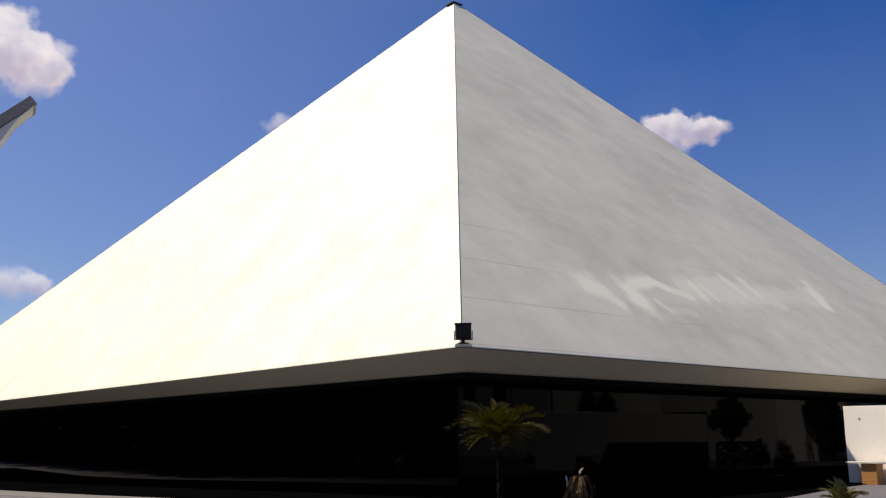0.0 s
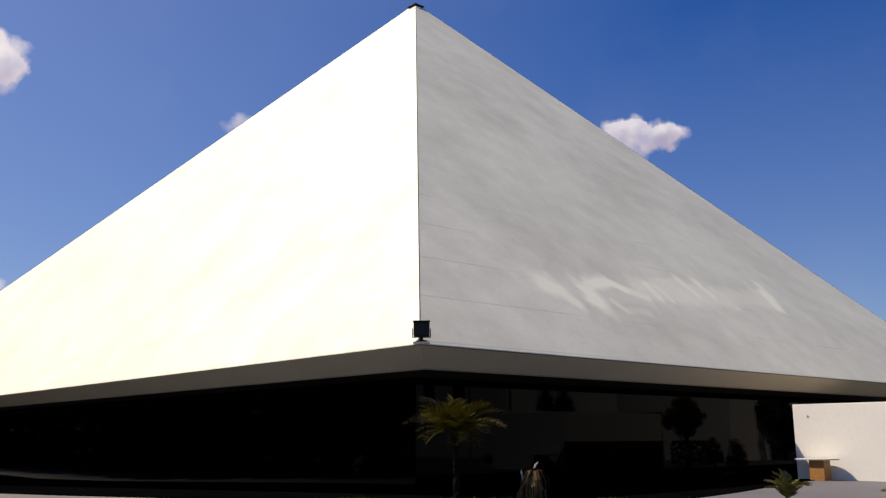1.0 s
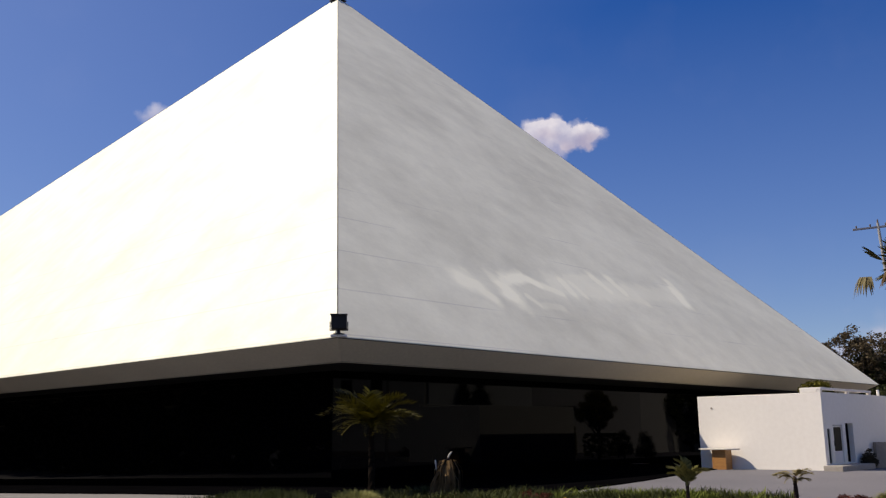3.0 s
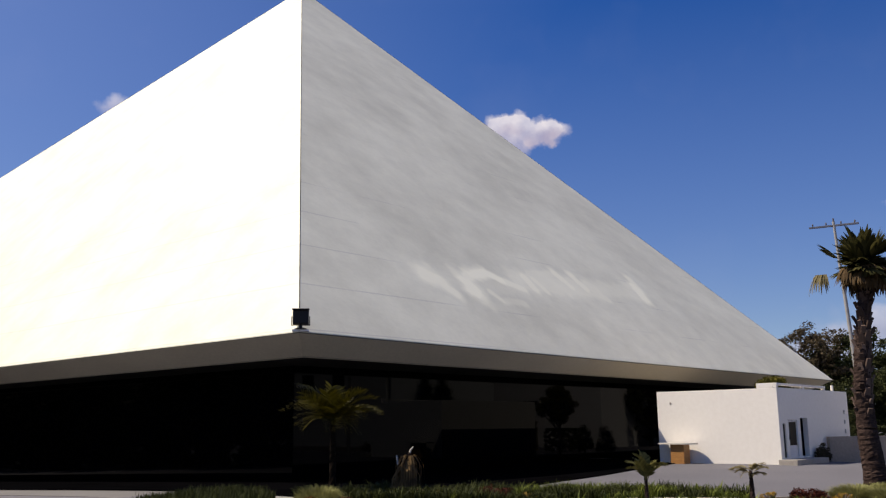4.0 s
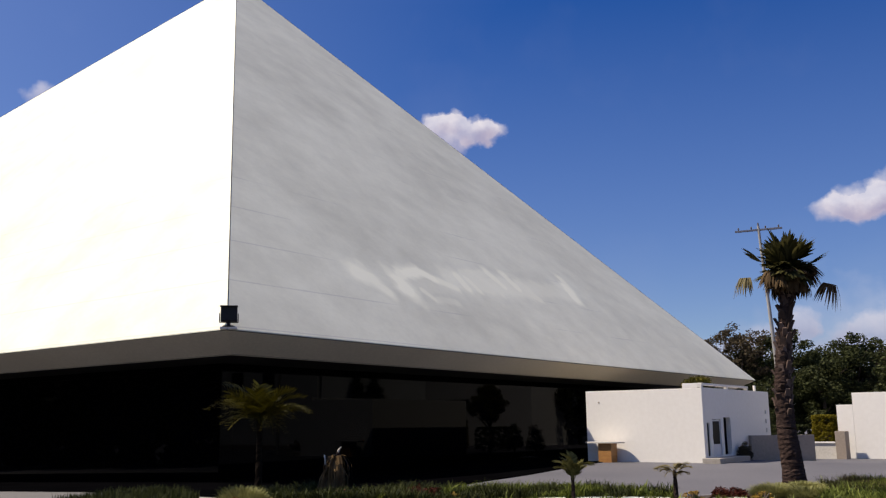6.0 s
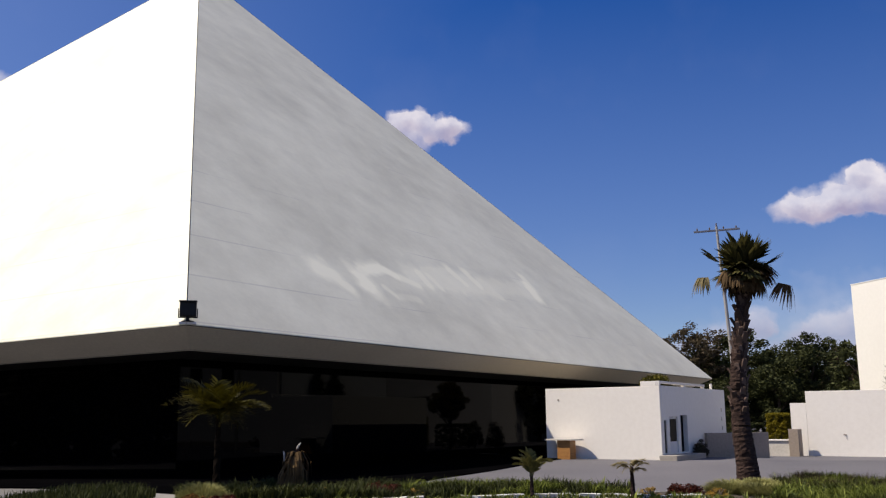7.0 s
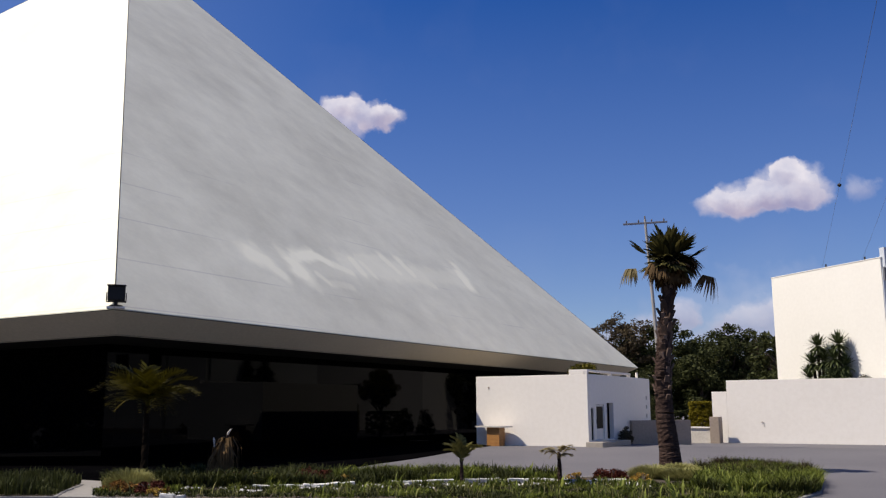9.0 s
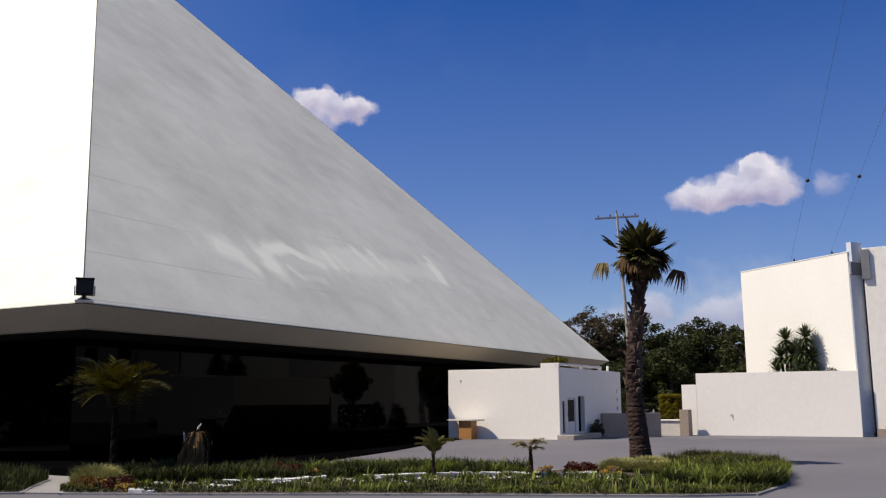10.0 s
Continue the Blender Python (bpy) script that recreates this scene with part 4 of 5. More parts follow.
def build_dead_plant():
    rng = random.Random(31)
    plant = thing("dead_yucca", (17.15, 16.6, 0), "withered brown yucca with collapsed leaves", "plant")
    part("stem", ringed_trunk([(0, 0, -0.1), (0.03, -0.04, 0.5), (0.14, -0.16, 1.0), (0.17, -0.2, 1.22)], [0.09, 0.08, 0.06, 0.04], rng, 9, 20, 0.1), BARK, plant)
    strips = []
    for k in range(240):
        z = rng.uniform(0.35, 1.15)
        a = rng.uniform(0, 2 * math.pi)
        base = Vector((0.12 * z, -0.15 * z, z))
        d = Vector((math.cos(a), math.sin(a), 0))
        side = Vector((-math.sin(a), math.cos(a), 0))
        ln = rng.uniform(0.25, 0.80)
        s = []
        for u, w in ((0, 0.012), (0.35, 0.030), (0.7, 0.020), (1, 0.002)):
            c = base + d * ln * 0.55 * math.sin(u * 1.7) + Vector((0, 0, ln * (0.55 * u - 1.35 * u * u)))
            s.append((c - side * w, c + side * w))
        strips.append(s)
    ob = new("leaves", strip_mesh("leaves", strips, DEADLEAF))
    ob.parent = plant
    # two broken pale stalks
    for dx, dy, h in ((0.17, -0.22, 1.36), (-0.04, 0.06, 1.16)):
        part("stalk", bm_tube(bmesh.new(), [(dx * 0.8, dy * 0.8, h - 0.25), (dx, dy, h - 0.08), (dx * 1.15, dy * 1.3, h)], [0.02, 0.028, 0.012], 7), SLAB, plant, "pale broken stalk")
    return plant


build_dead_plant()


def leaf_cloud(name, rng, centres, leaf, per, mat, flat=0.75):
    """Leaves on and in many small clumps; centres holds (x, y, z, radius)."""
    verts, faces = [], []
    for cx, cy, cz, r in centres:
        for _ in range(per):
            d = Vector((rng.gauss(0, 1), rng.gauss(0, 1), rng.gauss(0, 1))).normalized() * r * rng.uniform(0.45, 1.05)
            c = Vector((cx + d.x, cy + d.y, cz + d.z * flat))
            a = Vector((rng.gauss(0, 1), rng.gauss(0, 1), rng.gauss(0, 0.6))).normalized()
            b = a.cross(Vector((rng.gauss(0, 1), rng.gauss(0, 1), rng.gauss(0, 1)))).normalized()
            s = leaf * rng.uniform(0.6, 1.3)
            k = len(verts)
            verts += [c - a * s, c + b * s * 0.45, c + a * s, c - b * s * 0.45]
            faces.append((k, k + 1, k + 2, k + 3))
    return sheet(name, verts, faces, mat)


def build_tree(place, height, spread, seed, mat, label, crown_from=0.25, clumps=90, per=55, leaf=0.2, name="broadleaf_tree", category="tree", group=""):
    rng = random.Random(seed)
    tree = thing(name, place, label, category, group)
    bm = bmesh.new()
    th = height * 0.55
    bm_tube(bm, [(0, 0, -0.2), (0.1, 0.05, th * 0.5), (0.0, 0.1, th), (0.05, 0.1, height * 0.8)], [height * 0.028, height * 0.022, height * 0.016, 0.03], 10)
    for k in range(9):
        a = 2 * math.pi * k / 9 + rng.uniform(-0.3, 0.3)
        z0 = th * rng.uniform(0.5, 1.0)
        e = Vector((math.cos(a) * spread * 0.75, math.sin(a) * spread * 0.75, min(height * 0.9, z0 + height * rng.uniform(0.12, 0.35))))
        mid = Vector((e.x * 0.45, e.y * 0.45, z0 + (e.z - z0) * 0.6))
        bm_tube(bm, [(0.03, 0.05, z0), mid, e], [height * 0.012, height * 0.008, 0.02], 7)
    part("trunk", bm, TREEBARK, tree)
    centres = []
    for _ in range(clumps):
        while True:
            p = Vector((rng.uniform(-1, 1), rng.uniform(-1, 1), rng.uniform(-1, 1)))
            if 0.25 < p.length < 1:
                break
        lump = 1 + 0.18 * math.sin(3 * math.atan2(p.y, p.x) + seed) + rng.uniform(-0.1, 0.1)
        z = height * (crown_from + 1) / 2 + p.z * height * (1 - crown_from) / 2 * 0.92
        centres.append((p.x * spread * lump, p.y * spread * lump, z, rng.uniform(0.10, 0.20) * spread + 0.15))
    ob = new("crown", leaf_cloud("crown", rng, centres, leaf, per, mat))
    ob.parent = tree
    return tree


DARKTREE = "dark green broadleaf tree behind the buildings"
GT = "trees behind the buildings"
build_tree((89.8, 31.1, 0), 11.6, 3.4, 1, TREELEAF2, "thin brownish tree behind the pyramid", 0.3, 120, 85, 0.16, group=GT)
build_tree((92.0, 27.6, 0), 11.0, 4.4, 2, TREELEAF, DARKTREE, 0.12, 150, 119, 0.16, group=GT)
build_tree((90.5, 23.4, 0), 8.8, 3.8, 3, TREELEAF, DARKTREE, 0.05, 130, 119, 0.16, group=GT)
build_tree((93.0, 21.0, 0), 10.3, 3.9, 4, TREELEAF, DARKTREE, 0.12, 150, 119, 0.16, group=GT)
build_tree((94.0, 17.2, 0), 9.0, 3.6, 5, TREELEAF2, "brownish green tree behind the white wall", 0.1, 130, 102, 0.16, group=GT)
build_tree((86.0, 29.5, 0), 6.5, 4.0, 6, TREELEAF, DARKTREE, 0.02, 120, 119, 0.14, group=GT)
build_tree((97.0, 31.6, 0), 8.5, 4.5, 7, TREELEAF, DARKTREE, 0.05, 120, 102, 0.17, group=GT)
build_tree((98.0, 25.0, 0), 8.0, 5.5, 8, TREELEAF, DARKTREE, 0.02, 150, 102, 0.19, group=GT)
build_tree((99.0, 13.0, 0), 8.0, 5.0, 9, TREELEAF, DARKTREE, 0.02, 120, 102, 0.19, group=GT)


def build_reflection_grove():
    """Trees added out of view to the north-west, to darken the west glass's reflection and the ground."""
    base = build_tree((-3, 52, -1.0), 14, 5.6, 41, GROVELEAF, "tall tree added out of view to darken the glass", -0.06, 110, 45, 0.5, group="north-west grove")
    rng = random.Random(42)
    for k in range(1, 17):
        u = k / 16
        x, y = -2.5 + 7 * u, 52 + 150 * u
        copy_thing(base, pose(x + rng.uniform(-1, 1), y, -0.03 * min(70, y - 24) - 0.2, 0, 0, rng.uniform(0, 360)))
    for k in range(18):
        u = k / 17
        copy_thing(base, pose(-9 + 8 * u + rng.uniform(-1.5, 1.5), 48 + 160 * u, -0.03 * min(70, 24 + 160 * u) - 0.2, 0, 0, rng.uniform(0, 360)))


build_reflection_grove()


def build_shrub(name, place, sx, sy, h, seed, mat, label, clumps=22, per=60, leaf=0.05, boxy=False, category="shrub", group=""):
    rng = random.Random(seed)
    shrub = thing(name, place, label, category, group)
    bm = bmesh.new()
    for k in range(5):
        a = 2 * math.pi * k / 5 + rng.uniform(-0.4, 0.4)
        bm_tube(bm, [(0, 0, -0.08), (math.cos(a) * sx * 0.3, math.sin(a) * sy * 0.3, h * 0.35), (math.cos(a) * sx * 0.6, math.sin(a) * sy * 0.6, h * 0.75)], [0.025, 0.018, 0.008], 6)
    part("stems", bm, TREEBARK, shrub)
    cs = []
    for _ in range(clumps):
        if boxy:
            p = Vector((rng.uniform(-1, 1), rng.uniform(-1, 1), rng.uniform(0, 1)))
            face = rng.randrange(3)
            p[face] = 1.0 if face == 2 else math.copysign(1.0, p[face])
        else:
            a, r = rng.uniform(0, 2 * math.pi), math.sqrt(rng.random())
            p = Vector((math.cos(a) * r, math.sin(a) * r, rng.uniform(0.1, 1) * math.sqrt(max(0.05, 1 - r * r))))
        cs.append((p.x * sx, p.y * sy, 0.08 * h + p.z * h * 0.86, (0.07 if boxy else 0.16) * (sx + sy + h) / 2))
    ob = new("foliage", leaf_cloud("foliage", rng, cs, leaf, per, mat))
    ob.parent = shrub
    return shrub


build_shrub("clipped_hedge", (55.8, 14.5, -0.05), 0.6, 0.5, 2.35, 51, HEDGELEAF, "clipped yellow-green hedge block beyond the planter wall", 620, 80, 0.036, True, "hedge")
build_shrub("clipped_hedge", (57.2, 17.0, -0.05), 1.3, 0.9, 1.75, 52, TREELEAF, "shaded olive-green hedge behind the low wall", 360, 80, 0.05, True, "hedge")
build_tree((51.5, 20.3, -0.05), 4.6, 1.12, 53, OLIVELEAF, "small round-headed tree behind the annex", 0.44, 130, 150, 0.075, "round_tree", "tree")
build_shrub("round_shrub", (54.5, 20.4, -0.05), 0.55, 0.55, 2.0, 55, TREELEAF, "small round dark shrub behind the annex", 70, 70, 0.05)
build_shrub("round_shrub", (54.5, 22.1, -0.05), 0.55, 0.55, 2.0, 56, TREELEAF, "small round dark shrub behind the annex", 70, 70, 0.05)
build_shrub("door_shrub", (43.15, 14.86, 0.12), 0.62, 0.22, 0.85, 54, TREELEAF2, "dark low shrub beside the annex doorway", 60, 70, 0.04)
build_shrub("wall_shrub", (53.2, 5.0, 2.62), 0.35, 0.6, 1.2, 57, TREELEAF2, "small dry shrub above the boundary wall", 18, 50, 0.05)
build_shrub("wall_shrub", (52.0, 1.6, -0.06), 0.3, 1.2, 0.9, 58, DEADLEAF, "brown scrub at the foot of the beige wall", 26, 60, 0.06)


def build_yucca(place, stems, seed, label):
    rng = random.Random(seed)
    y = thing("yucca", place, label, "yucca", "yuccas by the white wall")
    for dx, dy, h in stems:
        stem = part("stem", bm_tube(bmesh.new(), [(dx * 0.3, dy * 0.3, -0.1), (dx * 0.7, dy * 0.7, h * 0.5), (dx, dy, h)], [0.10, 0.08, 0.06], 8), BARK, y)
        strips = []
        for k in range(95):
            a = 2.399 * k
            el = radians(88 - 135 * (k / 95) ** 0.9)
            d = Vector((math.cos(a) * math.cos(el), math.sin(a) * math.cos(el), math.sin(el)))
            side = Vector((-math.sin(a), math.cos(a), 0))
            ln = rng.uniform(0.66, 0.94)
            s = []
            for u, w in ((0, 0.028), (0.4, 0.06), (0.75, 0.042), (1, 0.004)):
                c = Vector((dx, dy, h)) + d * ln * u + Vector((0, 0, -0.08 * u * u))
                s.append((c - side * w, c + side * w))
            strips.append(s)
        ob = new("leaf_rosette", strip_mesh("leaf_rosette", strips, YUCCALEAF))
        ob.parent = stem
    return y


build_yucca((54.35, 7.41, 2.6), ((0.0, 0.0, 2.66), (0.2, 0.35, 1.7), (0.1, 0.55, 0.9), (0.1, -0.25, 1.8)), 61, "dark yucca with spiky leaf heads against the wall")
build_yucca((53.55, 6.24, 2.6), ((0.05, 0.0, 2.68), (0.2, -0.25, 1.5), (0.1, 0.4, 0.9), (0.1, 0.25, 1.9)), 62, "dark yucca with two tall spiky heads")
tagged(part("planting_bed_white", bm_prism(bmesh.new(), [(52.25, 3.9), (56.6, 9.4), (56.6, 12.6), (52.25, 12.6)], 0, 2.62), SOIL), "raised soil bed behind the boundary wall", "bed", kind="structure")
build_shrub("bed_shrub", (53.35, 6.5, 2.6), 0.36, 1.3, 1.4, 63, YUCCALEAF, "dark low planting under the yuccas", 60, 60, 0.07)

build_shrub("bed_shrub", (52.75, 4.95, 2.6), 0.25, 0.75, 0.95, 64, YUCCALEAF, "low green planting along the wall top", 20, 40, 0.05)

# ---- planted bed in the forecourt ----
BED = [(13.1, 16.12), (14.0, 13.9), (15.55, 10.6), (16.8, 7.6), (18.15, 4.4), (19.0, 3.2), (21.5, 3.0), (25.0, 3.45), (27.6, 4.7), (28.6, 7.0), (27.6, 8.7),
       (24.6, 8.6), (22.8, 9.4), (22.4, 11.4), (22.2, 13.2), (19.5, 15.6), (17.2, 18.6), (16.2, 19.4), (14.97, 18.05), (14.27, 17.5)]
SIDEBED = [(12.8, 17.0), (11.9, 18.6), (11.6, 20.2), (13.0, 21.6), (15.4, 21.8), (16.05, 20.92), (15.15, 19.15), (13.75, 17.95)]


def build_bed(name, outline, label):
    bm = bmesh.new()
    n = len(outline)
    for i in range(n):
        a, b = Vector((*outline[i], 0)), Vector((*outline[(i + 1) % n], 0))
        d = (b - a).normalized()
        s = Vector((-d.y, d.x, 0)) * 0.045
        q = [a - s - d * 0.05, b - s + d * 0.05, b + s + d * 0.05, a + s - d * 0.05]
        bm_prism(bm, [(p.x, p.y) for p in q], -0.05, 0.040 + 0.001 * (i % 3))
    tagged(part("kerb_" + name, bm, KERB), "low pale concrete kerb round the planted bed", "kerb", kind="structure")
    tagged(part("soil_" + name, bm_prism(bmesh.new(), outline, -0.04, 0.036), SOIL), label, "bed", kind="structure")


build_bed("bed", BED, "dark soil of the planted bed")
build_bed("side_bed", SIDEBED, "dark soil of the side bed")
tagged(part("path", bm_prism(bmesh.new(), [(12.82, 16.95), (13.1, 16.2), (14.25, 17.55), (14.95, 18.1), (16.85, 20.2), (16.1, 20.9), (15.2, 19.1), (13.8, 17.9)], -0.05, 0.035), PAVING),
       "pale concrete path between the beds", "path", kind="structure")


def inside(x, y, poly):
    hit, j = False, len(poly) - 1
    for i in range(len(poly)):
        (xi, yi), (xj, yj) = poly[i], poly[j]
        if (yi > y) != (yj > y) and x < (xj - xi) * (y - yi) / (yj - yi) + xi:
            hit = not hit
        j = i
    return hit


def scatter(poly, count, rng, test=None):
    xs, ys = [p[0] for p in poly], [p[1] for p in poly]
    out = []
    while len(out) < count:
        x, y = rng.uniform(min(xs), max(xs)), rng.uniform(min(ys), max(ys))
        if inside(x, y, poly) and (test is None or test(x, y)):
            out.append((x, y))
    return out


def grass(name, spots, low, high, width, mat, seed, label, z=0.06, splay=0.35, tuft=1):
    """Arching blades at the spots, one object of loose stuff."""
    rng = random.Random(seed)
    verts, faces = [], []
    for x, y in spots:
        tall = 0.75 + 0.7 * noise.noise((x * 0.8, y * 0.8, seed)) + 0.35 * noise.noise((x * 3, y * 3, seed + 5))
        for _ in range(tuft):
            bx, by = x + rng.uniform(-0.05, 0.05), y + rng.uniform(-0.05, 0.05)
            h = rng.uniform(low, high) * max(0.4, min(1.3, tall + 0.25))
            a = rng.uniform(0, 2 * math.pi)
            d = Vector((math.cos(a), math.sin(a), 0))
            s = Vector((-math.sin(a), math.cos(a), 0)) * width * rng.uniform(0.6, 1.2)
            lean = splay * rng.uniform(0.2, 1.2) * h
            k = len(verts)
            b = Vector((bx, by, z))
            m1 = b + d * lean * 0.3 + Vector((0, 0, h * 0.55))
            tip = b + d * lean + Vector((0, 0, h * rng.uniform(0.82, 1.0)))
            verts += [b - s, b + s, m1 + s * 0.8, m1 - s * 0.8, tip]
            faces += [(k, k + 1, k + 2, k + 3), (k + 3, k + 2, k + 4)]
    return tagged(new(name, sheet(name, verts, faces, mat)), label, "grass", kind="stuff")


def across(x, y):
    """Metres behind the bed's front edge."""
    return (x - 14.83) * 0.92 + (y - 13.2) * 0.39


def along_bed(x, y):
    return (x - 14.83) * 0.39 - (y - 13.2) * 0.92


def gravel_back(x, y):
    """How far behind the front edge the row of white stones runs."""
    return float(np.interp(along_bed(x, y), [-3, -1, 0.9, 2.7, 4.4, 6.2, 9], [1.3, 1.7, 2.2, 3.2, 3.7, 4.05, 4.3]))


def gravel_front(x, y):
    return gravel_back(x, y) - 1.25 + 0.35 * noise.noise((x * 1.3, y * 1.3, 3))


RNG = random.Random(71)
FRONT = scatter(BED, 7000, RNG, lambda x, y: across(x, y) < gravel_back(x, y) - 0.30 and noise.noise((x * 2, y * 2, 5)) > (-0.3 if across(x, y) < gravel_front(x, y) else 0.05))
BACK = scatter(BED, 6500, RNG, lambda x, y: across(x, y) > gravel_back(x, y) + 0.45 + 0.25 * noise.noise((x * 1.3, y * 1.3, 8)) and along_bed(x, y) < 6.3)
MOUND = scatter(BED, 8000, RNG, lambda x, y: y < 0.258 * x - 0.1 + 0.9 * noise.noise((x * 0.9, y * 0.9, 14)) and x > 19.5 and across(x, y) > 1.4)
def split(spots, seed, level=0.0):
    """Parts the spots by noise, with more of them dark towards the path end."""
    dark = [p for p in spots if noise.noise((p[0] * 1.1, p[1] * 1.1, seed)) < level + 0.9 * ease(2.5, -3.5, along_bed(*p))]
    return [p for p in spots if p not in set(dark)], dark


FRONT, FRONTDARK = split(FRONT, 31, 0.0)
BACK, BACKDARK = split(BACK, 32, 0.05)
MOUND, MOUNDDARK = split(MOUND, 33, -0.22)
grass("grass_front", FRONT, 0.04, 0.12, 0.014, GRASS, 72, "short green bedding grass along the kerb", tuft=3, splay=1.1)
grass("grass_front", FRONTDARK, 0.04, 0.12, 0.014, DARKGRASS, 78, "short dark green bedding along the kerb", tuft=3, splay=1.1)
grass("grass_back", BACK, 0.12, 0.36, 0.017, GRASS, 73, "green strappy grass at the back of the bed", tuft=3, splay=0.9)
grass("grass_back", BACKDARK, 0.12, 0.36, 0.017, DARKGRASS, 79, "dark green strappy grass at the back of the bed", tuft=3, splay=0.9)
grass("grass_mound", MOUNDDARK, 0.12, 0.33, 0.013, DARKGRASS, 80, "tall dark strappy grass at the bed's rounded end", tuft=3, splay=0.9)
grass("grass_mound", MOUND, 0.10, 0.34, 0.014, GRASS, 74, "tall strappy grass at the bed's rounded end", tuft=3, splay=0.9)
grass("grass_tips", [p for p in MOUND + MOUNDDARK if across(*p) > 5.2][::3], 0.24, 0.42, 0.008, BROWNTIP, 88, "brown seed heads standing over the tall grass", tuft=3, splay=0.5)
grass("grass_straps", (MOUND + MOUNDDARK)[::13] + FRONT[::26] + BACK[::22], 0.16, 0.36, 0.030, STRAP, 89, "broad bright strap leaves among the grass", tuft=2, splay=0.9)
grass("grass_side", scatter(SIDEBED, 3500, RNG), 0.14, 0.34, 0.012, DARKGRASS, 75, "dark green grass of the side bed", tuft=2)


def build_tussock(place, r, h, seed, mat, label, count=900, group=""):
    """A rounded tussock of arching blades."""
    rng = random.Random(seed)
    strips = []
    for _ in range(count):
        a, q = rng.uniform(0, 2 * math.pi), math.sqrt(rng.random())
        base = Vector((math.cos(a) * r * 0.45 * q, math.sin(a) * r * 0.45 * q, 0))
        d = Vector((math.cos(a), math.sin(a), 0))
        side = Vector((-math.sin(a), math.cos(a), 0)) * 0.0085
        tall = h * rng.uniform(0.55, 1.22) * (0.85 + 0.3 * noise.noise((base.x * 4, base.y * 4, seed))) * math.sqrt(max(0.06, 1 - (0.9 * q) ** 2))
        base = Vector((math.cos(a) * r * 0.75 * q, math.sin(a) * r * 0.75 * q, 0))
        bend = r * rng.uniform(0.1, 0.35)
        twist = Vector((rng.uniform(-1, 1), rng.uniform(-1, 1), 0)) * 0.10
        s = []
        for u, w in ((0, 1), (0.5, 1), (0.8, 0.7), (1, 0.1)):
            c = base + (d * bend + twist) * u ** 1.6 + Vector((0, 0, tall * (1.35 * u - 0.38 * u * u)))
            s.append((c - side * w, c + side * w))
        strips.append(s)
    t = new("tussock", strip_mesh("tussock", strips, mat))
    t.location = place
    return tagged(t, label, "tussock", group)


build_tussock((14.75, 16.95, 0.03), 0.66, 0.52, 81, PALEGRASS, "pale green grass tussock near the path", 3800)
build_tussock((24.7, 7.05, 0.03), 0.9, 0.38, 82, PALEGRASS, "pale grass tussock round the palm's foot", 4200, "tussocks at the palm")
build_tussock((23.9, 7.45, 0.03), 0.8, 0.36, 83, PALEGRASS, "pale grass tussock round the palm's foot", 3200, "tussocks at the palm")
build_tussock((23.6, 6.55, 0.03), 0.75, 0.33, 84, PALEGRASS, "pale grass tussock round the palm's foot", 3200, "tussocks at the palm")
build_tussock((17.6, 17.5, 0.04), 0.7, 0.42, 85, DARKGRASS, "dark green grass tussock under the young palm", 1300)
build_tussock((16.2, 17.3, 0.04), 0.8, 0.42, 86, DARKGRASS, "dark green grass tussock under the young palm", 1100)
for k, (x, y, sx, sy) in enumerate(((22.2, 8.0, 0.42, 0.36), (18.3, 14.4, 0.5, 0.45))):
    build_shrub("bedding_plant", (x, y, 0.04), sx * 1.1, sy * 1.2, 0.36, 90 + k, REDLEAF, "dark red bedding plant in the gravel", 46, 60, 0.03, group="red bedding plants")
    for side in (-1, 1):
        build_shrub("flower_clump", (x - 0.2 + 0.35 * side, y - 0.85 * side * sy / 0.42, 0.04), 0.28, 0.26, 0.26, 95 + 2 * k + side, YELLOWFLOWER, "yellow-orange flower clump beside the red bedding", 18, 45, 0.022, group="yellow flowers")


build_shrub("bedding_plant", (14.05, 16.45, 0.04), 0.34, 0.45, 0.24, 93, ORANGELEAF, "low orange-brown bedding before the pale tussock", 44, 60, 0.03)
build_shrub("bedding_plant", (14.4, 15.85, 0.04), 0.34, 0.42, 0.26, 99, REDLEAF, "low dark red bedding before the pale tussock", 40, 60, 0.03, group="red bedding plants")
build_shrub("flower_clump", (13.95, 15.2, 0.04), 0.2, 0.22, 0.2, 100, YELLOWFLOWER, "yellow-orange flower clump by the white stones", 18, 45, 0.022, group="yellow flowers")
build_shrub("bedding_plant", (17.0, 15.95, 0.04), 0.45, 0.45, 0.30, 94, REDLEAF, "dark red bedding plant under the withered yucca", 40, 60, 0.03)
build_shrub("flower_clump", (17.45, 15.45, 0.04), 0.26, 0.24, 0.30, 98, YELLOWFLOWER, "yellow-orange flower clump beside the withered yucca", 18, 45, 0.022, group="yellow flowers")
# unseen tree, added to darken the south glass's reflection
build_tree((77.0, 13.2, 0), 8.5, 3.2, 43, TREELEAF, "dark tree added out of view for the glass's reflection", 0.02, 120, 60, 0.22, group=GT)
TUFTS = scatter(BED, 420, RNG, lambda x, y: gravel_front(x, y) < across(x, y) < gravel_back(x, y) and along_bed(x, y) < 8.6 and noise.noise((x * 1.7, y * 1.7, 12)) > -0.05)
grass("grass_tufts", TUFTS, 0.06, 0.17, 0.012, GRASS, 76, "loose green tufts growing through the white stones", tuft=9, splay=0.7)
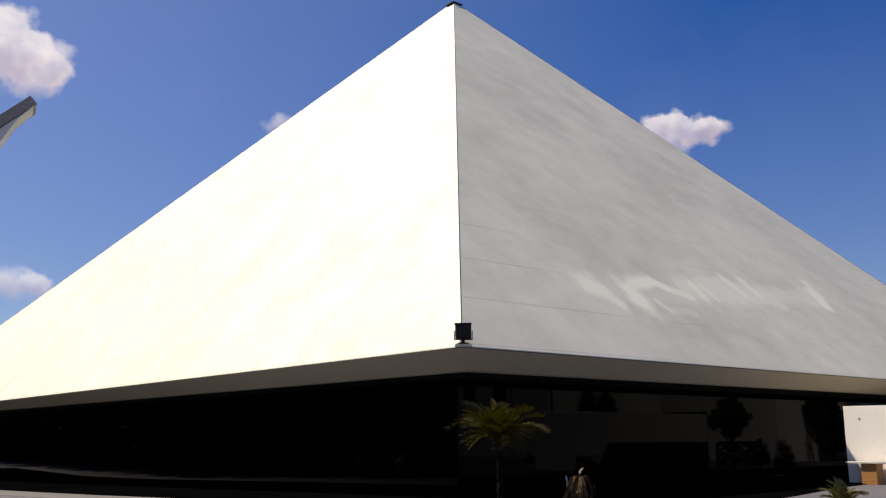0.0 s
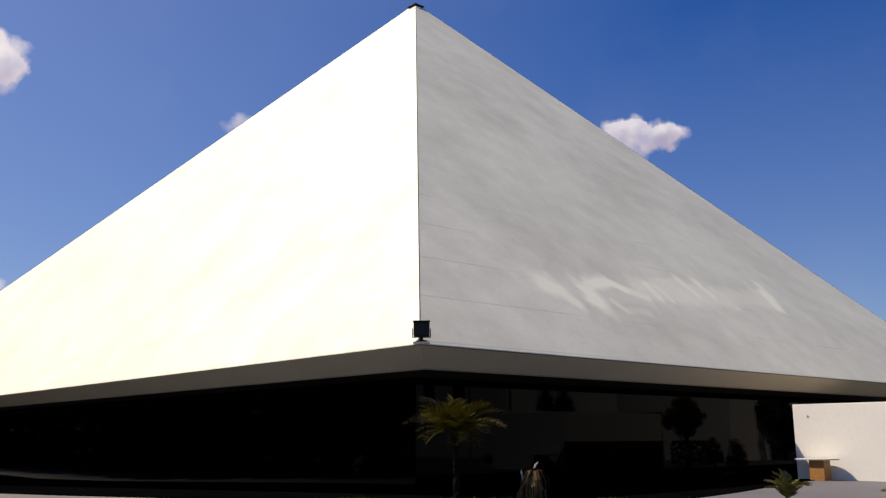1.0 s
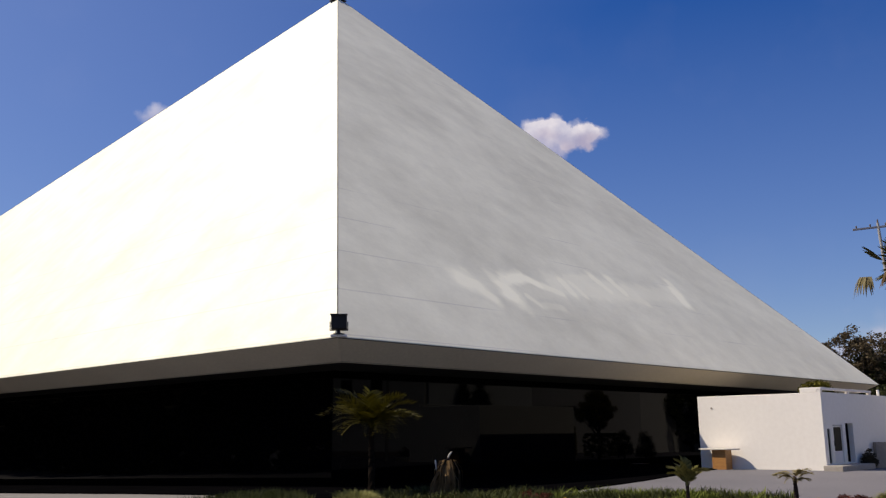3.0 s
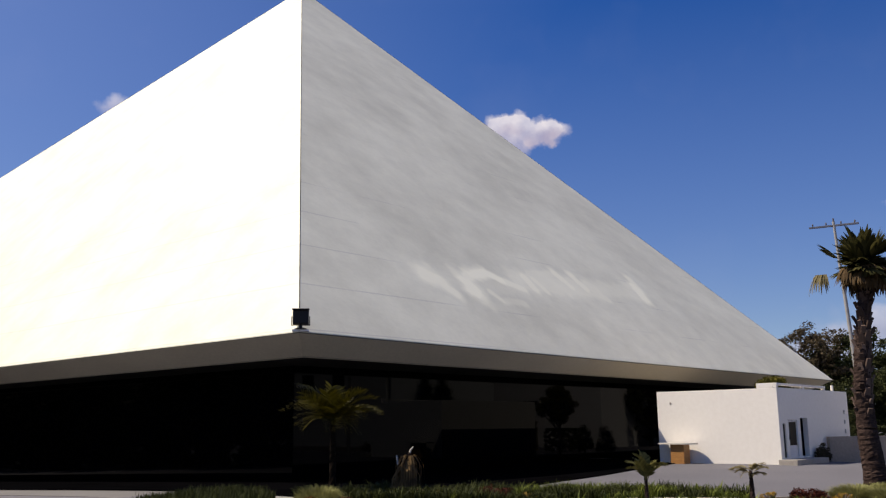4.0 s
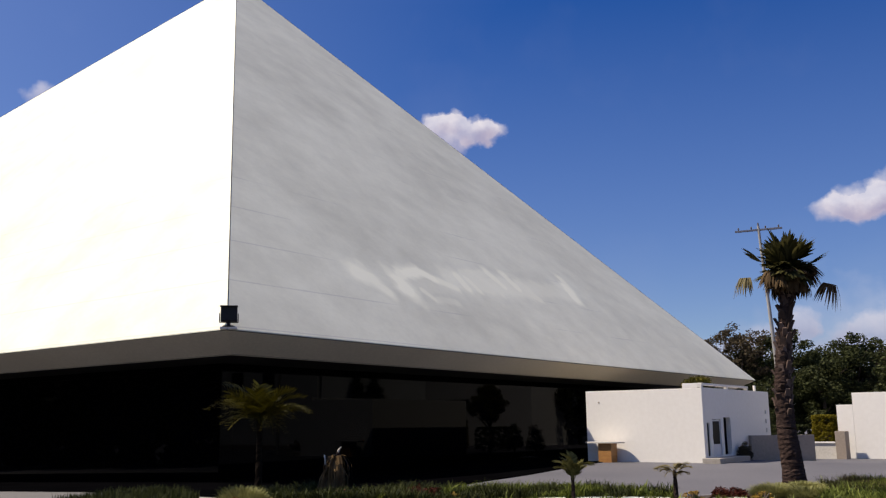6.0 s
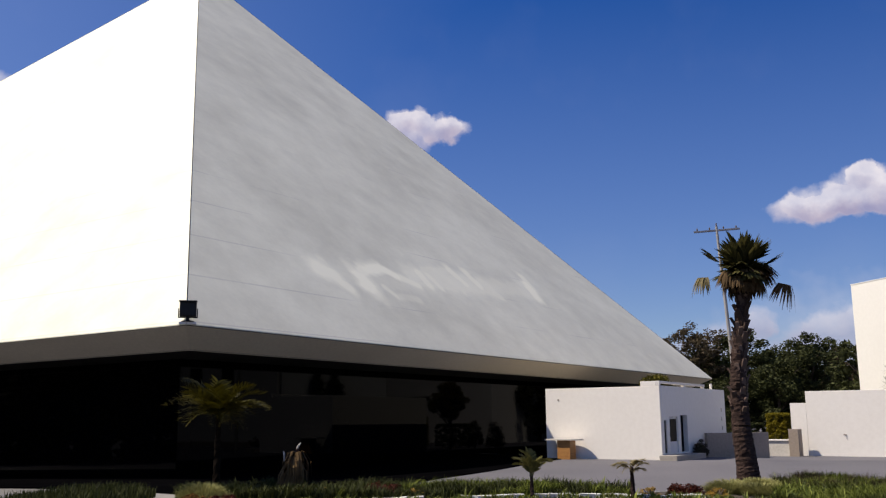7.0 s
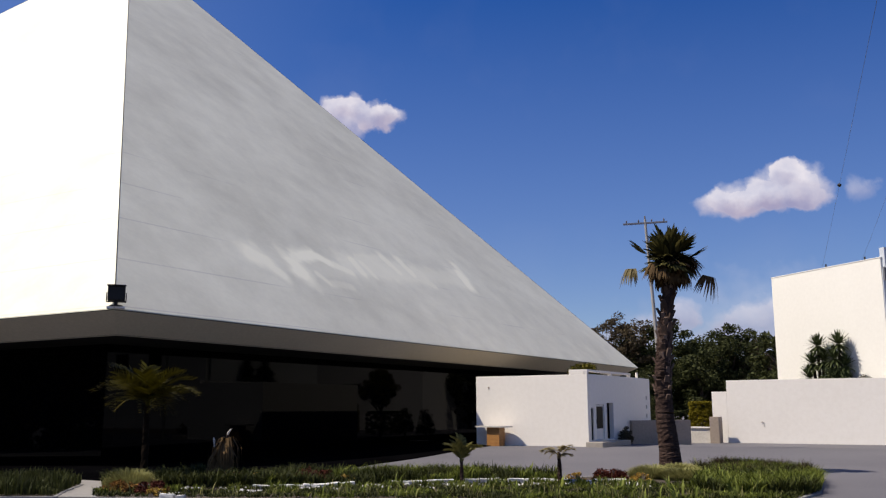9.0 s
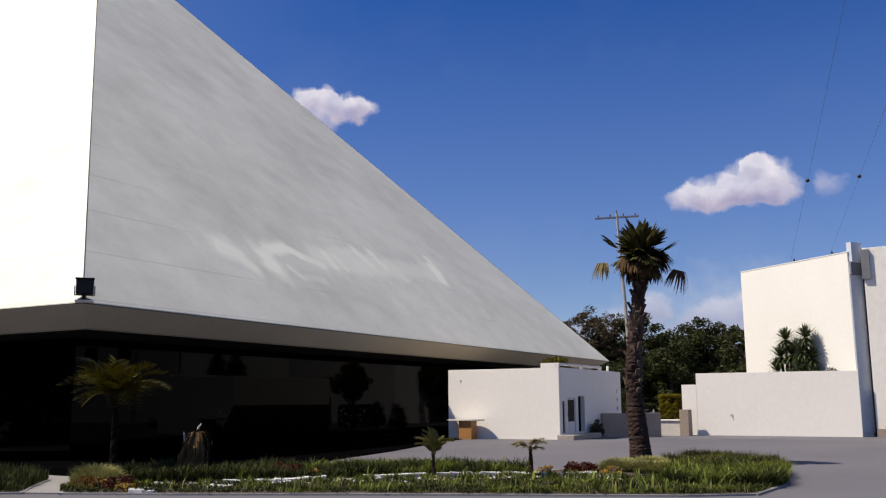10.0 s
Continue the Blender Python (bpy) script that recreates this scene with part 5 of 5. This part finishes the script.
grass("grass_dry", scatter(BED, 420, RNG, lambda x, y: across(x, y) < gravel_front(x, y) or y < 0.258 * x), 0.08, 0.28, 0.010, PALEGRASS, 77, "dry yellowish blades among the green grass", tuft=2, splay=0.7)


def build_gravel():
    """White stones strewn in a band through the bed."""
    rng = random.Random(101)
    verts, faces = [], []
    spots = scatter(BED, 650, rng, lambda x, y: noise.noise((x * 1.6, y * 1.6, 21)) > 0.0 and gravel_front(x, y) - 0.2 < across(x, y) < gravel_back(x, y) + 0.1 and along_bed(x, y) > -2.2 and along_bed(x, y) < 8.6)
    for x, y in spots:
        r = rng.uniform(0.02, 0.055)
        k = len(verts)
        a = rng.uniform(0, 6.28)
        for j in range(5):
            t = a + 2 * math.pi * j / 5
            verts.append((x + math.cos(t) * r * rng.uniform(0.8, 1.2), y + math.sin(t) * r * rng.uniform(0.8, 1.2), 0.062 + r * 0.25))
        verts += [(x, y, 0.062 + r * rng.uniform(0.8, 1.1)), (x, y, 0.055)]
        for j in range(5):
            faces += [(k + j, k + (j + 1) % 5, k + 5), (k + (j + 1) % 5, k + j, k + 6)]
    tagged(new("gravel", sheet("gravel", verts, faces, GRAVEL)), "white decorative stones in the planted bed", "gravel", kind="stuff")


build_gravel()


def build_stone_edging(place, line, seed, label, gap=-0.30):
    """A row of low white slabs along a line in plan, with a few missing."""
    rng = random.Random(seed)
    row = thing("stone_edging", place, label, "edging")
    kinds = []
    for w, d, h in ((0.15, 0.08, 0.105), (0.11, 0.07, 0.115), (0.20, 0.08, 0.10), (0.09, 0.06, 0.085)):
        bm = box(-w, -d, -0.02, w, d, h, 0.014)
        for v in bm.verts:
            v.co += Vector((rng.uniform(-1, 1), rng.uniform(-1, 1), rng.uniform(-1, 1))) * 0.009
        kinds.append((w, mesh_of("stone", bm, EDGESTONE)))
    line = [Vector(p) for p in line]
    lengths = [(b - a).length for a, b in zip(line, line[1:])]
    s = 0.0
    while s < sum(lengths) - 0.1:
        w, me = kinds[rng.randrange(4)]
        u, i = s + w, 0
        while i < len(lengths) - 1 and u > lengths[i]:
            u -= lengths[i]
            i += 1
        a, b = line[i], line[i + 1]
        p = a.lerp(b, u / lengths[i])
        if noise.noise((s * 0.9, 4.0, 7.0)) > gap:
            yaw = math.degrees(math.atan2(b.y - a.y, b.x - a.x)) + rng.uniform(-7, 7)
            shared("stone", me, row, pose(p.x - place[0] + rng.uniform(-0.03, 0.03), p.y - place[1] + rng.uniform(-0.03, 0.03), 0, rng.uniform(-4, 4), rng.uniform(-3, 3), yaw))
        s += 2 * w + rng.uniform(0.0, 0.03)


build_stone_edging((19.0, 11.6, 0.036), ((16.1, 14.4), (16.6, 13.6), (17.2, 13.15), (17.9, 12.95), (18.4, 12.45), (19.0, 11.75), (19.7, 11.3), (20.3, 10.6), (20.7, 9.9), (21.0, 9.1), (21.15, 8.3), (21.7, 7.6)), 111, "row of low white edging slabs in the planted bed")
build_stone_edging((13.9, 14.5, 0.0), ((13.78, 14.85), (14.02, 14.3)), 112, "short run of white edging stones near the kerb", -1.0)

# ---- loose things ----
def build_counter():
    c = thing("counter", (38.5, 20.0, ground_z(38.5, 20)), "small counter with a pale slab on an orange-brown wooden stand", "counter")
    oval = [(-0.04 + 0.42 * math.copysign(abs(math.cos(2 * math.pi * k / 28)) ** 0.7, math.cos(2 * math.pi * k / 28)),
             -0.3 + 0.95 * math.copysign(abs(math.sin(2 * math.pi * k / 28)) ** 0.7, math.sin(2 * math.pi * k / 28))) for k in range(28)]
    part("top", bm_prism(bmesh.new(), oval, 0.86, 0.92), SLAB, c, "pale overhanging rounded slab")
    part("stand", box(-0.32, -0.74, 0.0, 0.26, -0.08, 0.858, 0.01), WOOD, c, "orange-brown wooden stand")
    part("foot", box(-0.27, -0.7, -0.04, 0.21, -0.13, 0.0), DARKMETAL, c)


build_counter()


def build_pole():
    p = thing("utility_pole", (40.0, 12.0, 0.15), "pale utility pole with a crossarm", "utility pole")
    part("shaft", bm_tube(bmesh.new(), [(0, 0, -0.3), (-0.04, 0.13, 4.6), (-0.10, 0.43, 10.3)], [0.11, 0.085, 0.055], 12), POLE, p)
    arm = part("crossarm", box(-0.05, -1.0, -0.04, 0.05, 1.0, 0.04, 0.008), WIRE, p)
    arm.matrix_basis = pose(-0.10, 0.43, 10.12, 0, 0, 12)
    for y in (-0.85, -0.3, 0.3, 0.85):
        part("insulator", bm_tube(bmesh.new(), [(0, y, 0.05), (0, y, 0.12), (0, y, 0.17)], [0.025, 0.035, 0.015], 8), TREEBARK, arm)
    part("pole_top_pin", bm_tube(bmesh.new(), [(-0.10, 0.43, 10.2), (-0.10, 0.43, 10.45)], [0.04, 0.03], 8), TREEBARK, p)


build_pole()


def build_wires():
    for name, a, b, ball in (("overhead_wire", Vector((130, 18.3, 14.6)), Vector((-60, -13.4, 14.6)), Vector((53.2, 5.5, 14))),
                             ("overhead_wire", Vector((130, 14.6, 14.6)), Vector((-60, -14.6, 14.6)), Vector((53.6, 3.3, 14)))):
        line = thing(name, a, "thin dark overhead cable with a marker ball", "cable", "overhead cables")
        pts, rad = [], []
        for k in range(21):
            u = k / 20
            pts.append((b - a) * u + Vector((0, 0, -0.6 * 4 * u * (1 - u) * 1.0)))
            rad.append(0.007)
        part("cable", bm_tube(bmesh.new(), pts, rad, 6), WIRE, line)
        bm = bmesh.new()
        u = (ball.x - a.x) / (b.x - a.x)
        bmesh.ops.create_icosphere(bm, subdivisions=2, radius=0.11, matrix=Matrix.Translation((b - a) * u + Vector((0, 0, -2.4 * u * (1 - u)))))
        part("marker_ball", bm, DARKMETAL, line, "dark marker ball", True)
    # masts far outside the view carry the cables
    for x, y0, y1 in ((130, 18.3, 14.6), (-60, -13.4, -14.6)):
        m = thing("mast", (x, (y0 + y1) / 2, 0), "far grey mast carrying the overhead cables", "mast", "masts")
        part("shaft", bm_tube(bmesh.new(), [(0, 0, -0.2), (0, 0, 14.5)], [0.22, 0.14], 10), POLE, m)
        part("crossarm", box(-0.1, -2.2, 14.45, 0.1, 2.2, 14.6, 0.01), POLE, m)


build_wires()


def build_pylon():
    """A leaning wedge of white render with a grey top, whose tip shows west of the hall."""
    p = thing("leaning_pylon", (-5.73, 29.99, -0.22), "leaning white wedge-shaped pylon with a grey capped edge", "pylon")
    tip, foot = Vector((12.55, -0.95, 12.2)), Vector((0, 0, 0))
    bm = bmesh.new()
    side = Vector((0.10, 0.45, 0))
    a = [bm.verts.new(q) for q in (tip + side, tip - side, Vector((0.6, -1.2, 0)), Vector((0.6, 1.2, 0)))]
    b = [bm.verts.new(q) for q in (tip + side - Vector((0.45, 0, 0.55)), tip - side - Vector((0.45, 0, 0.55)), Vector((6.2, -1.2, 0)), Vector((6.2, 1.2, 0)))]
    bm.faces.new(a)
    bm.faces.new(b[::-1])
    for k in range(4):
        bm.faces.new((a[k], b[k], b[(k + 1) % 4], a[(k + 1) % 4]))
    part("shaft", bm, CREAM, p)
    d = tip.normalized()
    up = Vector((-d.z, 0, d.x))
    bm = bmesh.new()
    lo = [Vector((0.4, -1.3, 0.2)), Vector((0.4, 1.3, 0.2)), tip + side * 1.15 + d * 0.12, tip - side * 1.15 + d * 0.12]
    v0 = [bm.verts.new(q) for q in lo]
    v1 = [bm.verts.new(q + up * 0.29) for q in lo]
    bm.faces.new(v0[::-1])
    bm.faces.new(v1)
    for k in range(4):
        bm.faces.new((v0[k], v0[(k + 1) % 4], v1[(k + 1) % 4], v1[k]))
    part("cap", bm, STEP, p, "dark grey capping")


build_pylon()
